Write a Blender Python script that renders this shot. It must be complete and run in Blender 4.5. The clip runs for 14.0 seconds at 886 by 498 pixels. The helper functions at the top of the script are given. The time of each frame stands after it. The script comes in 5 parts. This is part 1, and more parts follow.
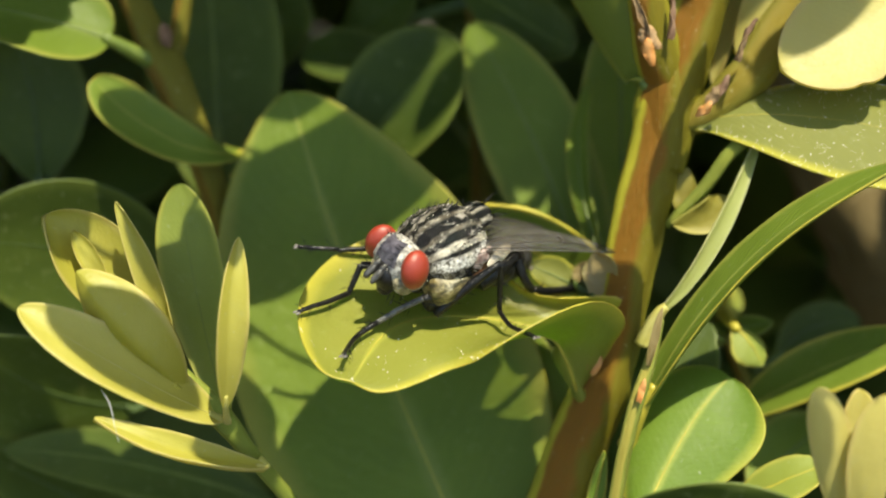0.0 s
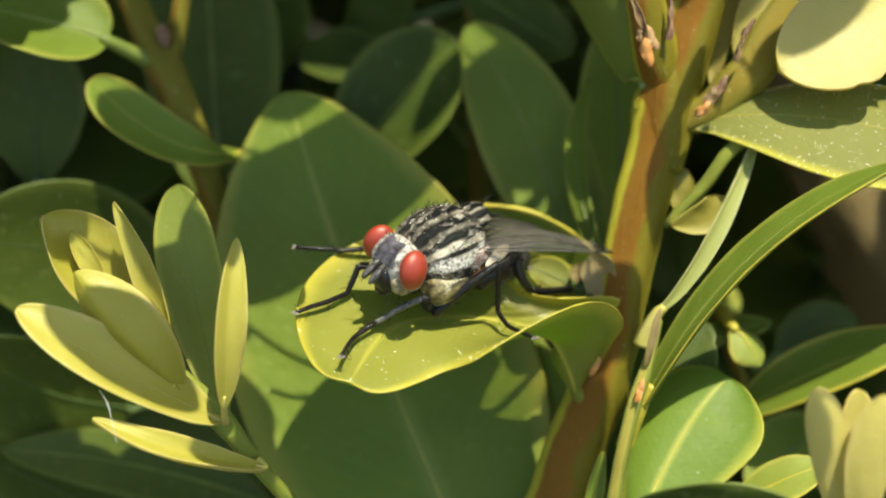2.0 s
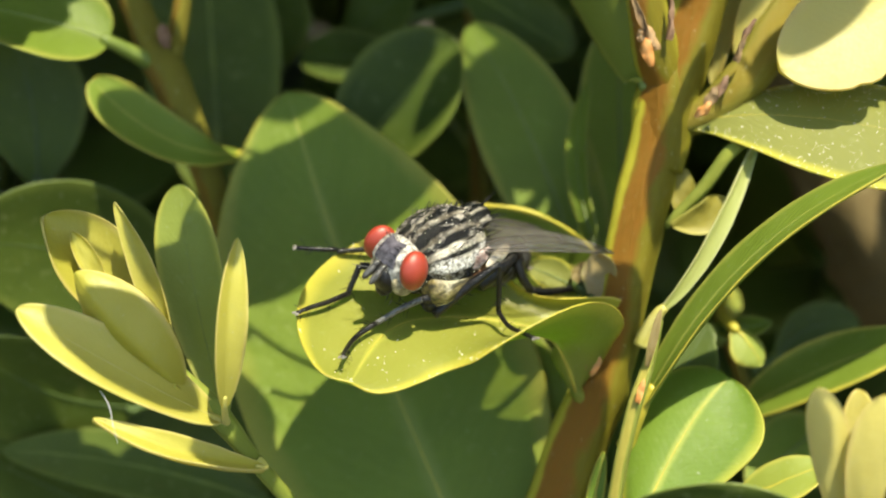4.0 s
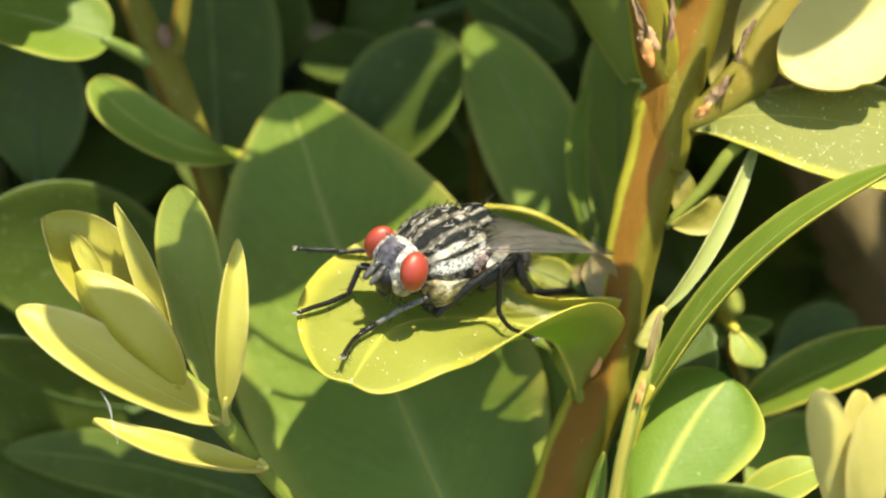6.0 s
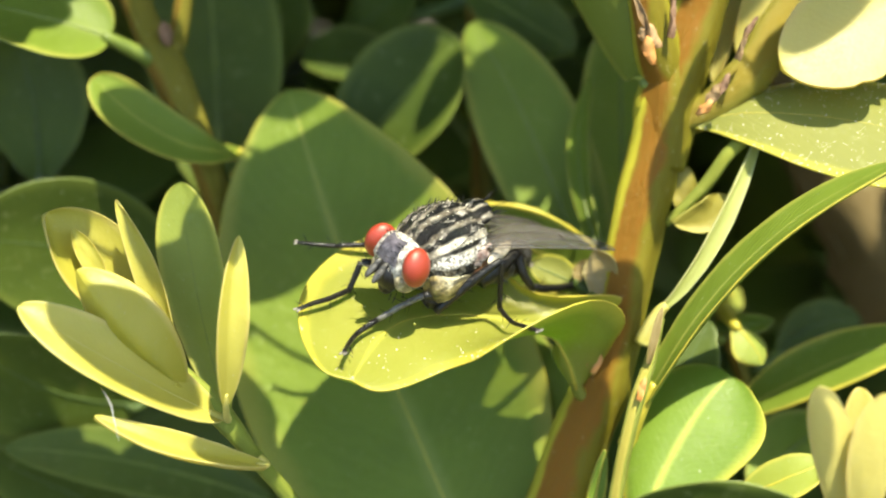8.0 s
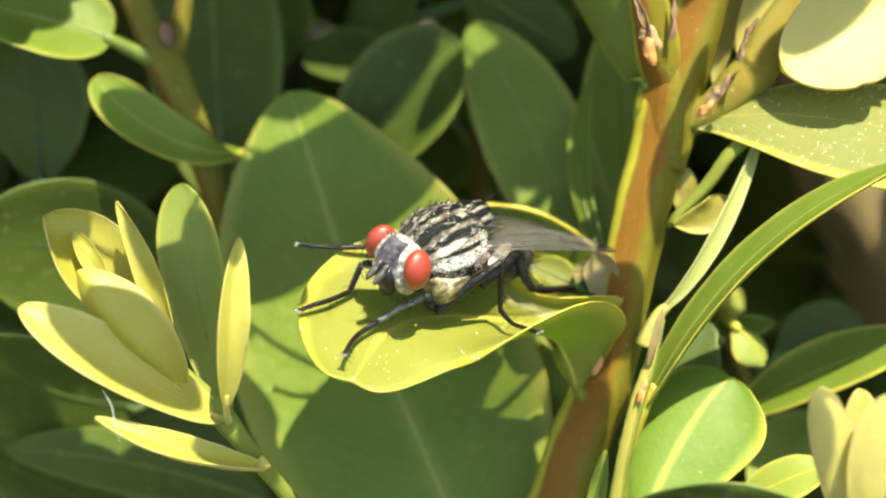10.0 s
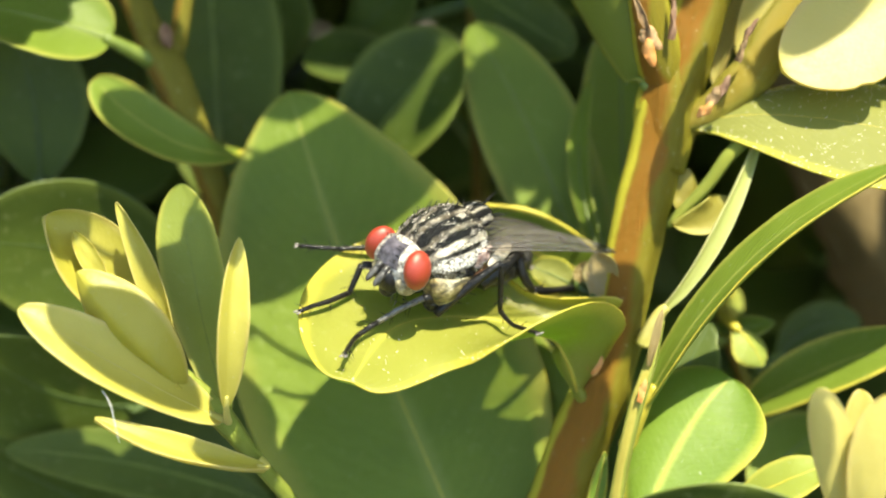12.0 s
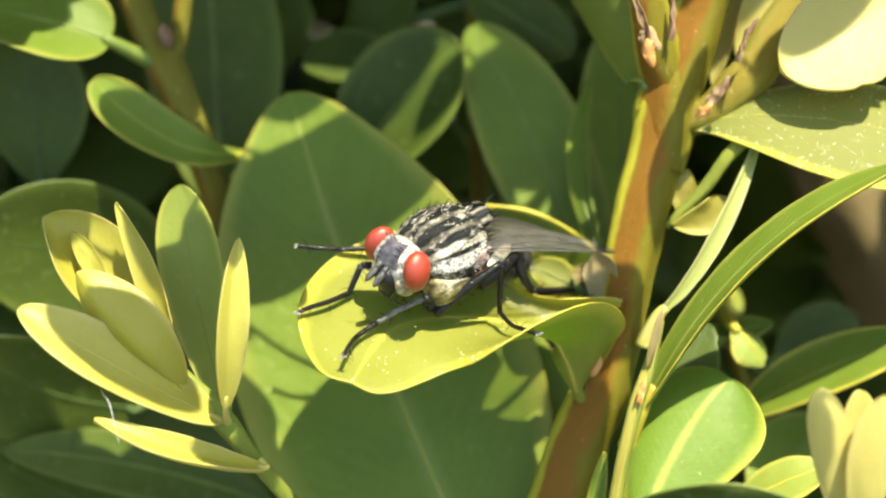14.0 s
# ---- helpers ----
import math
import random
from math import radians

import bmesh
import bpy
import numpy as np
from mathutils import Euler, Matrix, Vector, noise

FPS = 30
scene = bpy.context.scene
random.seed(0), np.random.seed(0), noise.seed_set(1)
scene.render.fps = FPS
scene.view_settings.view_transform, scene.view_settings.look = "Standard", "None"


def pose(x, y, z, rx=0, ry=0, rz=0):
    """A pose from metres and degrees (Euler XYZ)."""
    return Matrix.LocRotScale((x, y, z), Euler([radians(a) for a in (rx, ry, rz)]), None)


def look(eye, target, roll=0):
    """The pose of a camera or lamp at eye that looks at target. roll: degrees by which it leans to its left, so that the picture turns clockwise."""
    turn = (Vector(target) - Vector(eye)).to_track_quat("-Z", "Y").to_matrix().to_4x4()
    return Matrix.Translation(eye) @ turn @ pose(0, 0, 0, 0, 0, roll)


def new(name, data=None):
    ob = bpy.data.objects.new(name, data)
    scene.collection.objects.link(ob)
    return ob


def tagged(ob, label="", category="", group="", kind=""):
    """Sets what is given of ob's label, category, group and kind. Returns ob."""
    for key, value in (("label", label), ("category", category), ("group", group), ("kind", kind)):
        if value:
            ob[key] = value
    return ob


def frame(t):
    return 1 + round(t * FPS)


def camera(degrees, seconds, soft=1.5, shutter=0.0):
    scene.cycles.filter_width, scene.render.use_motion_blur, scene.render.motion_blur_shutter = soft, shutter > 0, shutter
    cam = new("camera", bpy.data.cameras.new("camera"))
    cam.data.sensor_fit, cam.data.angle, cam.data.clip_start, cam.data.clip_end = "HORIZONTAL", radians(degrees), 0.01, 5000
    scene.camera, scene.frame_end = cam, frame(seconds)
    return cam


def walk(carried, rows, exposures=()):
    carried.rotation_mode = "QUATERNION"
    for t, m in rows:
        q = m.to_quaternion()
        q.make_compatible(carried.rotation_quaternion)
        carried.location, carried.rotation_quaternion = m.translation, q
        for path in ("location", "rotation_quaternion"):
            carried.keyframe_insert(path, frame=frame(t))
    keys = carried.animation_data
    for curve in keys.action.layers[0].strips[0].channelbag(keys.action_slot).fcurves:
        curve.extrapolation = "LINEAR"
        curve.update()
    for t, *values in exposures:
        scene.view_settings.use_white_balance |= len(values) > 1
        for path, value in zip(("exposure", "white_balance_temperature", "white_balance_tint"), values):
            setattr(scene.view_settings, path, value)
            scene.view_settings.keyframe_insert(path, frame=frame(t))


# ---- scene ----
# ------------------------------------------------------------- camera
# Lengths below are millimetres round the perch, which is 0.35 m above the soil.
PERCH = Vector((0.0, 0.0, 0.35))


def at(x, y, z):
    return PERCH + Vector((x, y, z)) * 0.001


EYE = at(-0, -52.977, 28.168)
cam = camera(40, 14.0, soft=2.1)
cam.data.dof.use_dof = True
cam.data.dof.focus_distance = 0.059
cam.data.dof.aperture_fstop = 26
walk(cam, [
    (0, look(EYE, at(0.0279, -0.0026, -0.0049))),
    (1.0, look(EYE, at(0.0334, -0.002, -0.0037))),
    (1.5, look(EYE, at(0.0696, -0.0013, -0.0025))),
    (2, look(EYE, at(0.1142, 0.0052, 0.0098))),
    (2.5, look(EYE, at(0.1226, 0.0052, 0.0098))),
    (3, look(EYE, at(0.1114, 0.0052, 0.0098))),
    (3.2, look(EYE, at(0.1058, 0.0065, 0.0123))),
    (5.5, look(EYE, at(0.0557, 0.0196, 0.0369))),
    (6, look(EYE, at(0.0669, 0.0235, 0.0443))),
    (6.5, look(EYE, at(0.1031, 0.0288, 0.0541))),
    (6.6, look(EYE, at(0.0446, -0.0288, -0.0541))),
    (7, look(EYE, at(0.0279, -0.0366, -0.0689))),
    (7.5, look(EYE, at(0.0223, -0.0353, -0.0664))),
    (8, look(EYE, at(0.0167, -0.0366, -0.0689))),
    (8.2, look(EYE, at(0.0139, -0.0353, -0.0664))),
    (10.3, look(EYE, at(-0.0139, -0.0078, -0.0148))),
    (10.5, look(EYE, at(-0.0139, -0.0065, -0.0123))),
    (11, look(EYE, at(0, 0, 0))),
    (12, look(EYE, at(-0.0028, 0.0052, 0.0098))),
    (13, look(EYE, at(0, 0.0052, 0.0098))),
    (13.5, look(EYE, at(0, 0.0118, 0.0221))),
    (14, look(EYE, at(0.0223, 0.017, 0.032))),
], exposures=[(0, 0.9, 7550, 0), (1.2, 0.92, 7550, 0), (3.2, 1.06, 7550, 0), (5.4, 1.4, 7550, 0), (6.0, 1.42, 7550, 0), (6.5, 1.6, 7550, 0), (14.0, 1.63, 7550, 0)])

# ------------------------------------------------------------- world and sun
SUN = Vector((0.2, -0.18, 1)).normalized()

world = bpy.data.worlds.new("sky")
scene.world = world
world.use_nodes = True
wn = world.node_tree
wn.nodes.clear()
sky = wn.nodes.new("ShaderNodeTexSky")
sky.sky_type = "NISHITA"
sky.sun_disc = False
sky.sun_elevation = math.asin(SUN.z)
sky.sun_rotation = math.atan2(SUN.x, SUN.y)
back = wn.nodes.new("ShaderNodeBackground")
back.inputs["Strength"].default_value = 0.15
wout = wn.nodes.new("ShaderNodeOutputWorld")
wn.links.new(sky.outputs[0], back.inputs["Color"])
wn.links.new(back.outputs[0], wout.inputs["Surface"])

sun_data = bpy.data.lights.new("sun", "SUN")
sun_data.energy = 4.4
sun_data.angle = radians(0.53)
sun_data.color = (1.0, 0.95, 0.85)
sun = new("sun", sun_data)
sun.matrix_world = look(SUN * 5 + PERCH, PERCH)


# ------------------------------------------------------------- materials
class Nodes:
    """Short way to write a node material."""

    def __init__(self, name):
        self.mat = bpy.data.materials.new(name)
        self.mat.use_nodes = True
        self.tree = self.mat.node_tree
        self.tree.nodes.clear()
        self.out = self.tree.nodes.new("ShaderNodeOutputMaterial")

    def add(self, kind, links=(), **values):
        n = self.tree.nodes.new(kind)
        for key, value in values.items():
            n.inputs[key.replace("_", " ")].default_value = value
        for slot, source in dict(links).items():
            self.tree.links.new(source, n.inputs[slot])
        return n

    def ramp(self, source, stops):
        n = self.tree.nodes.new("ShaderNodeValToRGB")
        while len(n.color_ramp.elements) < len(stops):
            n.color_ramp.elements.new(0.5)
        for e, (p, c) in zip(n.color_ramp.elements, stops):
            e.position = p
            e.color = (*c, 1) if len(c) == 3 else c
        self.tree.links.new(source, n.inputs[0])
        return n.outputs[0]

    def math(self, op, a, b=None):
        n = self.tree.nodes.new("ShaderNodeMath")
        n.operation = op
        for i, x in enumerate((a, b)):
            if x is None:
                continue
            if isinstance(x, (int, float)):
                n.inputs[i].default_value = x
            else:
                self.tree.links.new(x, n.inputs[i])
        return n.outputs[0]

    def mix(self, fac, a, b, blend="MIX"):
        n = self.tree.nodes.new("ShaderNodeMix")
        n.data_type = "RGBA"
        n.blend_type = blend
        for i, x in ((0, fac), (6, a), (7, b)):
            if isinstance(x, (int, float)):
                n.inputs[i].default_value = x
            elif isinstance(x, tuple):
                n.inputs[i].default_value = (*x, 1)
            else:
                self.tree.links.new(x, n.inputs[i])
        return n.outputs[2]

    def noise(self, scale, detail=3.0, rough=0.55, coords=None, stretch=None):
        if coords is None:
            coords = self.add("ShaderNodeTexCoord").outputs["Object"]
        if stretch:
            m = self.add("ShaderNodeMapping", {"Vector": coords})
            m.inputs["Scale"].default_value = stretch
            coords = m.outputs[0]
        n = self.add("ShaderNodeTexNoise", {"Vector": coords}, Scale=scale, Detail=detail, Roughness=rough)
        return n.outputs["Fac"]

    def bump(self, height, strength=0.3, distance=0.0002):
        return self.add("ShaderNodeBump", {"Height": height}, Strength=strength, Distance=distance).outputs[0]

    def done(self, shader):
        self.tree.links.new(shader, self.out.inputs["Surface"])
        return self.mat


def leaf_material(name, deep, light, through_light, gloss=0.38, sheen_light=0.35, vein=0.5, wax=0.45, margin=None, midline=None):
    """Box leaf: mottled green with faint side veins, waxy on top, letting some light through."""
    n = Nodes(name)
    uv = n.add("ShaderNodeTexCoord").outputs["UV"]
    xyz = n.add("ShaderNodeSeparateXYZ", {"Vector": uv})
    along, across = xyz.outputs[0], xyz.outputs[1]
    side = n.math("ABSOLUTE", n.math("SUBTRACT", across, 0.5))
    wob = n.noise(900, 2)
    ray = n.math("ADD", n.math("MULTIPLY", along, 150.0), n.math("MULTIPLY", side, -75.0))
    ray = n.math("ADD", ray, n.math("MULTIPLY", wob, 9.0))
    veins = n.math("SINE", ray)
    veins = n.math("MULTIPLY", n.math("ADD", veins, 1.0), 0.5)
    veins = n.math("POWER", veins, 2.2)
    slant = n.add("ShaderNodeCombineXYZ", {"X": n.math("MULTIPLY", ray, 0.3), "Y": n.math("MULTIPLY", side, 3.0)}).outputs[0]
    hatch = n.noise(1.0, 4, 0.65, coords=slant)
    patch = n.noise(260, 4, 0.6)
    fine = n.noise(3800, 3, 0.6)
    spot = n.noise(1500, 2, 0.5)
    rnd = n.add("ShaderNodeObjectInfo").outputs["Random"]
    tone = n.math("ADD", n.math("MULTIPLY", patch, 1.2), n.math("MULTIPLY", rnd, 0.5))
    tone = n.math("SUBTRACT", tone, 0.35)
    col = n.mix(tone, deep, light)
    col = n.mix(n.math("MULTIPLY", veins, 0.22 * vein), col, light)
    col = n.mix(n.math("MULTIPLY", n.ramp(hatch, [(0.42, (0, 0, 0)), (0.68, (1, 1, 1))]), 0.5 * vein), col, light)
    pale = n.ramp(spot, [(0.62, (0, 0, 0)), (0.78, (1, 1, 1))])
    col = n.mix(n.math("MULTIPLY", pale, 0.16), col, (0.42, 0.46, 0.2))
    dust = n.ramp(n.noise(5200, 2, 0.5), [(0.7, (0, 0, 0)), (0.76, (1, 1, 1))])
    col = n.mix(n.math("MULTIPLY", dust, 0.4), col, (0.5, 0.52, 0.36))
    scar = n.ramp(n.noise(420, 3, 0.7, stretch=(1.0, 3.0, 1.0)), [(0.66, (0, 0, 0)), (0.74, (1, 1, 1))])
    col = n.mix(n.math("MULTIPLY", scar, 0.18), col, (0.2, 0.14, 0.05))
    if margin:
        border = n.math("ADD", n.math("MULTIPLY", side, 2.0), n.math("MULTIPLY", n.math("SUBTRACT", n.noise(700, 3), 0.5), 0.12))
        soft_edge = n.ramp(border, [(0.8, (0, 0, 0)), (0.97, (1, 1, 1))])
        col = n.mix(n.math("MULTIPLY", soft_edge, 0.85), col, margin)
    if midline:
        stripe = n.math("MULTIPLY", side, n.math("ADD", along, 0.35))
        stripe = n.ramp(n.math("ADD", stripe, n.math("MULTIPLY", n.math("SUBTRACT", n.noise(900, 3), 0.5), 0.02)), [(0.008, (1, 1, 1)), (0.035, (0, 0, 0))])
        col = n.mix(n.math("MULTIPLY", stripe, 0.8), col, midline)
    h = n.math("ADD", n.math("MULTIPLY", veins, 0.35 * vein), n.math("MULTIPLY", fine, 0.5))
    h = n.math("ADD", h, n.math("MULTIPLY", patch, 2.0))
    h = n.math("ADD", h, n.math("MULTIPLY", hatch, 1.1 * vein))
    nor = n.bump(h, 0.34, 0.00012)
    rough = n.math("ADD", n.math("ADD", n.math("MULTIPLY", fine, 0.25), n.math("MULTIPLY", patch, 0.3)), gloss - 0.26 + 0.15 * vein)
    rough = n.math("SUBTRACT", rough, n.math("MULTIPLY", hatch, 0.3 * vein))
    p = n.add("ShaderNodeBsdfPrincipled", {"Base Color": col, "Roughness": rough, "Normal": nor})
    p.inputs["Specular IOR Level"].default_value = wax
    tr = n.mix(0.8, col, through_light)
    t = n.add("ShaderNodeBsdfTranslucent", {"Color": tr, "Normal": nor})
    m = n.add("ShaderNodeMixShader", {1: p.outputs[0], 2: t.outputs[0]}, Fac=sheen_light)
    return n.done(m.outputs[0])


def rib_material(name, colour, dark, rough=0.4, glow=0.3):
    n = Nodes(name)
    a = n.noise(700, 3)
    col = n.mix(n.ramp(a, [(0.35, (0, 0, 0)), (0.7, (1, 1, 1))]), dark, colour)
    nor = n.bump(n.noise(4000, 2), 0.2, 0.0001)
    p = n.add("ShaderNodeBsdfPrincipled", {"Base Color": col, "Normal": nor}, Roughness=rough)
    t = n.add("ShaderNodeBsdfTranslucent", {"Color": col})
    m = n.add("ShaderNodeMixShader", {1: p.outputs[0], 2: t.outputs[0]}, Fac=glow)
    return n.done(m.outputs[0])


def bark_material(name, warm, olive, grey, streak=5.0, rough=0.55, ridge=None):
    """Young four-angled twig: reddish-brown faces, olive faces, fine lengthwise streaks."""
    n = Nodes(name)
    uv = n.add("ShaderNodeTexCoord").outputs["UV"]
    sep = n.add("ShaderNodeSeparateXYZ", {"Vector": uv})
    round_, along = sep.outputs[1], sep.outputs[0]
    wob = n.noise(260, 3, 0.6)
    face = n.math("ADD", round_, n.math("MULTIPLY", n.math("SUBTRACT", wob, 0.5), 0.25))
    face = n.ramp(face, [(0.0, (0, 0, 0)), (0.24, (0, 0, 0)), (0.29, (1, 1, 1)), (0.43, (1, 1, 1)), (0.48, (0.1, 0.1, 0.1)), (0.56, (0.5, 0.5, 0.5)), (0.9, (0.4, 0.4, 0.4)), (1.0, (0, 0, 0))])
    lines = n.noise(60, 4, 0.65, coords=uv, stretch=(streak * 0.06, 1.6, 1.0))
    specks = n.ramp(n.noise(2600, 2), [(0.66, (0, 0, 0)), (0.74, (1, 1, 1))])
    col = n.mix(face, olive, warm)
    col = n.mix(n.math("MULTIPLY", n.ramp(lines, [(0.4, (0, 0, 0)), (0.7, (1, 1, 1))]), 0.55), col, grey)
    col = n.mix(n.math("MULTIPLY", specks, 0.25), col, (0.5, 0.45, 0.25))
    if ridge:
        corner = n.math("ADD", round_, n.math("MULTIPLY", n.math("SUBTRACT", wob, 0.5), 0.07))
        corner = n.ramp(corner, [(0.0, (0.5, 0.5, 0.5)), (0.05, (0.35, 0.35, 0.35)), (0.1, (0, 0, 0)), (0.425, (0, 0, 0)), (0.45, (1, 1, 1)), (0.5, (0.9, 0.9, 0.9)), (0.54, (0, 0, 0))])
        col = n.mix(corner, col, ridge)
    h = n.math("ADD", n.math("MULTIPLY", lines, 1.0), n.math("MULTIPLY", n.noise(2400, 3), 0.35))
    nor = n.bump(h, 0.5, 0.0003)
    p = n.add("ShaderNodeBsdfPrincipled", {"Base Color": col, "Normal": nor}, Roughness=rough)
    p.inputs["Specular IOR Level"].default_value = 0.22
    return n.done(p.outputs[0])


def plain_material(name, colour, other, scale=1500, rough=0.5, bump=0.3, metal=0.0, spec=0.5, stretch=None):
    n = Nodes(name)
    a = n.noise(scale, 4, 0.6, stretch=stretch)
    col = n.mix(n.ramp(a, [(0.35, (0, 0, 0)), (0.68, (1, 1, 1))]), colour, other)
    nor = n.bump(n.noise(scale * 2.5, 3), bump, 0.0001)
    p = n.add("ShaderNodeBsdfPrincipled", {"Base Color": col, "Normal": nor}, Roughness=rough, Metallic=metal)
    p.inputs["Specular IOR Level"].default_value = spec
    return n.done(p.outputs[0])


def eye_material():
    """Brick-red compound eye: fine facets under a satin skin."""
    n = Nodes("compound_eye_red")
    co = n.add("ShaderNodeTexCoord").outputs["Object"]
    v = n.add("ShaderNodeTexVoronoi", {"Vector": co}, Scale=22000)
    v2 = n.noise(900, 2)
    col = n.mix(v2, (0.22, 0.018, 0.007), (0.33, 0.036, 0.014))
    nor = n.bump(v.outputs["Distance"], 0.25, 0.00004)
    p = n.add("ShaderNodeBsdfPrincipled", {"Base Color": col, "Normal": nor}, Roughness=0.5)
    p.inputs["Coat Weight"].default_value = 0.45
    p.inputs["Coat Roughness"].default_value = 0.42
    return n.done(p.outputs[0])


def thorax_material():
    """Silvery dust with black lengthwise stripes on the back, spotted flanks."""
    n = Nodes("striped_thorax")
    co = n.add("ShaderNodeTexCoord").outputs["Object"]
    s = n.add("ShaderNodeSeparateXYZ", {"Vector": co})
    wob = n.math("MULTIPLY", n.math("SUBTRACT", n.noise(650, 4, 0.65), 0.5), 0.0006)
    turn = n.math("ARCTAN2", n.math("ADD", n.math("ABSOLUTE", s.outputs[1]), wob), n.math("ADD", s.outputs[2], 0.0004))
    turn = n.math("MULTIPLY", turn, 0.6366)
    w, g, k = (1, 1, 1), (0.5, 0.5, 0.5), (0.0, 0.0, 0.0)
    stripes = n.ramp(turn, [(0.0, w), (0.04, w), (0.08, k), (0.1, k), (0.14, w), (0.26, w), (0.3, k), (0.32, k), (0.36, w), (0.46, w), (0.5, k),
                            (0.57, k), (0.6, w), (0.65, w), (0.68, k), (0.8, k), (0.83, g), (0.9, k), (1.0, w)])
    broken = n.ramp(n.noise(1000, 3, 0.6), [(0.5, (0, 0, 0)), (0.62, (1, 1, 1))])
    stripes = n.mix(n.math("MULTIPLY", broken, 0.6), stripes, w)
    top = n.ramp(n.math("MULTIPLY", s.outputs[2], 1000.0 / 2.4), [(0.05, (0, 0, 0)), (0.3, (1, 1, 1))])
    blot = n.ramp(n.noise(800, 4, 0.65), [(0.34, (0, 0, 0)), (0.48, (1, 1, 1))])
    dark = n.mix(top, blot, stripes)
    grain = n.noise(7000, 3, 0.7)
    dust = n.mix(n.ramp(n.noise(700, 2), [(0.4, (0, 0, 0)), (0.65, (1, 1, 1))]), (0.12, 0.1, 0.07), (0.74, 0.68, 0.56))
    # pale specks put sparkle into the colour of the dust
    dust = n.mix(n.ramp(grain, [(0.56, (0, 0, 0)), (0.7, (1, 1, 1))]), dust, (0.6, 0.57, 0.5))
    worn = n.ramp(n.noise(1900, 3, 0.65), [(0.42, (0, 0, 0)), (0.6, (1, 1, 1))])
    dust = n.mix(n.math("MULTIPLY", worn, 0.45), dust, (0.03, 0.028, 0.026))
    bare = n.mix(grain, (0.002, 0.0018, 0.0018), (0.008, 0.007, 0.006))
    # silvery flecks painted into the black stripes in place of glints
    glint_fleck = n.ramp(n.noise(1500, 4, 0.7, stretch=(0.45, 1.2, 1.2)), [(0.54, (0, 0, 0)), (0.64, (1, 1, 1))])
    bare = n.mix(n.math("MULTIPLY", glint_fleck, 0.75), bare, (0.5, 0.46, 0.4))
    col = n.mix(dark, dust, bare)
    zs = n.math("ADD", n.math("MULTIPLY", n.math("ADD", s.outputs[2], wob), 1000.0 / 4.8), 0.5)
    side_band = n.ramp(zs, [(0.53, (0, 0, 0)), (0.56, (1, 1, 1)), (0.66, (1, 1, 1)), (0.69, (0, 0, 0))])
    flank_only = n.ramp(n.math("MULTIPLY", n.math("ABSOLUTE", s.outputs[1]), 1000.0 / 2.6), [(0.6, (0, 0, 0)), (0.68, (1, 1, 1))])
    col = n.mix(n.math("MULTIPLY", side_band, flank_only), col, n.mix(n.ramp(grain, [(0.4, (0, 0, 0)), (0.6, (1, 1, 1))]), (0.12, 0.11, 0.09), (0.8, 0.78, 0.74)))
    rough = n.math("ADD", n.math("MULTIPLY", grain, 0.25), 0.06)
    nor = n.bump(n.math("ADD", grain, n.math("MULTIPLY", n.noise(1400, 2), 1.2)), 1.0, 0.0002)
    p = n.add("ShaderNodeBsdfPrincipled", {"Base Color": col, "Roughness": rough, "Normal": nor})
    p.inputs["Specular IOR Level"].default_value = 0.4
    p.inputs["Coat Weight"].default_value = 0.1
    p.inputs["Coat Roughness"].default_value = 0.13
    n.tree.links.new(nor, p.inputs["Coat Normal"])
    return n.done(p.outputs[0])


def flank_material():
    """Flank plates: olive-gold dust with cream patches and dark glossy bare streaks."""
    n = Nodes("dusted_flank")
    grain = n.noise(5000, 3, 0.7)
    patch = n.ramp(n.noise(700, 3, 0.6, stretch=(0.6, 1.0, 1.3)), [(0.36, (0.03, 0.025, 0.014)), (0.46, (0.2, 0.155, 0.06)), (0.56, (0.36, 0.3, 0.15)), (0.68, (0.6, 0.55, 0.42))])
    col = n.mix(n.ramp(grain, [(0.4, (0.55, 0.55, 0.55)), (0.58, (0, 0, 0))]), patch, (0.03, 0.025, 0.018))
    streak = n.ramp(n.noise(1500, 2, 0.5, stretch=(0.4, 1.0, 1.6)), [(0.58, (0, 0, 0)), (0.68, (1, 1, 1))])
    col = n.mix(n.math("MULTIPLY", streak, 0.8), col, (0.015, 0.013, 0.011))
    h = n.math("ADD", grain, n.math("MULTIPLY", n.noise(1200, 2), 1.5))
    p = n.add("ShaderNodeBsdfPrincipled", {"Base Color": col, "Normal": n.bump(h, 0.5, 0.00012)}, Roughness=0.3)
    p.inputs["Specular IOR Level"].default_value = 0.6
    return n.done(p.outputs[0])


def abdomen_material():
    """Chequered black and silver dust."""
    n = Nodes("chequered_abdomen")
    co = n.add("ShaderNodeTexCoord").outputs["Object"]
    v = n.add("ShaderNodeTexVoronoi", {"Vector": co}, Scale=900)
    g = n.noise(4500, 3, 0.7)
    k = n.ramp(v.outputs["Color"], [(0.45, (0, 0, 0)), (0.6, (1, 1, 1))])
    col = n.mix(k, (0.006, 0.0055, 0.006), n.mix(g, (0.03, 0.03, 0.028), (0.1, 0.097, 0.09)))
    p = n.add("ShaderNodeBsdfPrincipled", {"Base Color": col, "Normal": n.bump(g, 0.4, 0.0001)}, Roughness=0.4)
    return n.done(p.outputs[0])


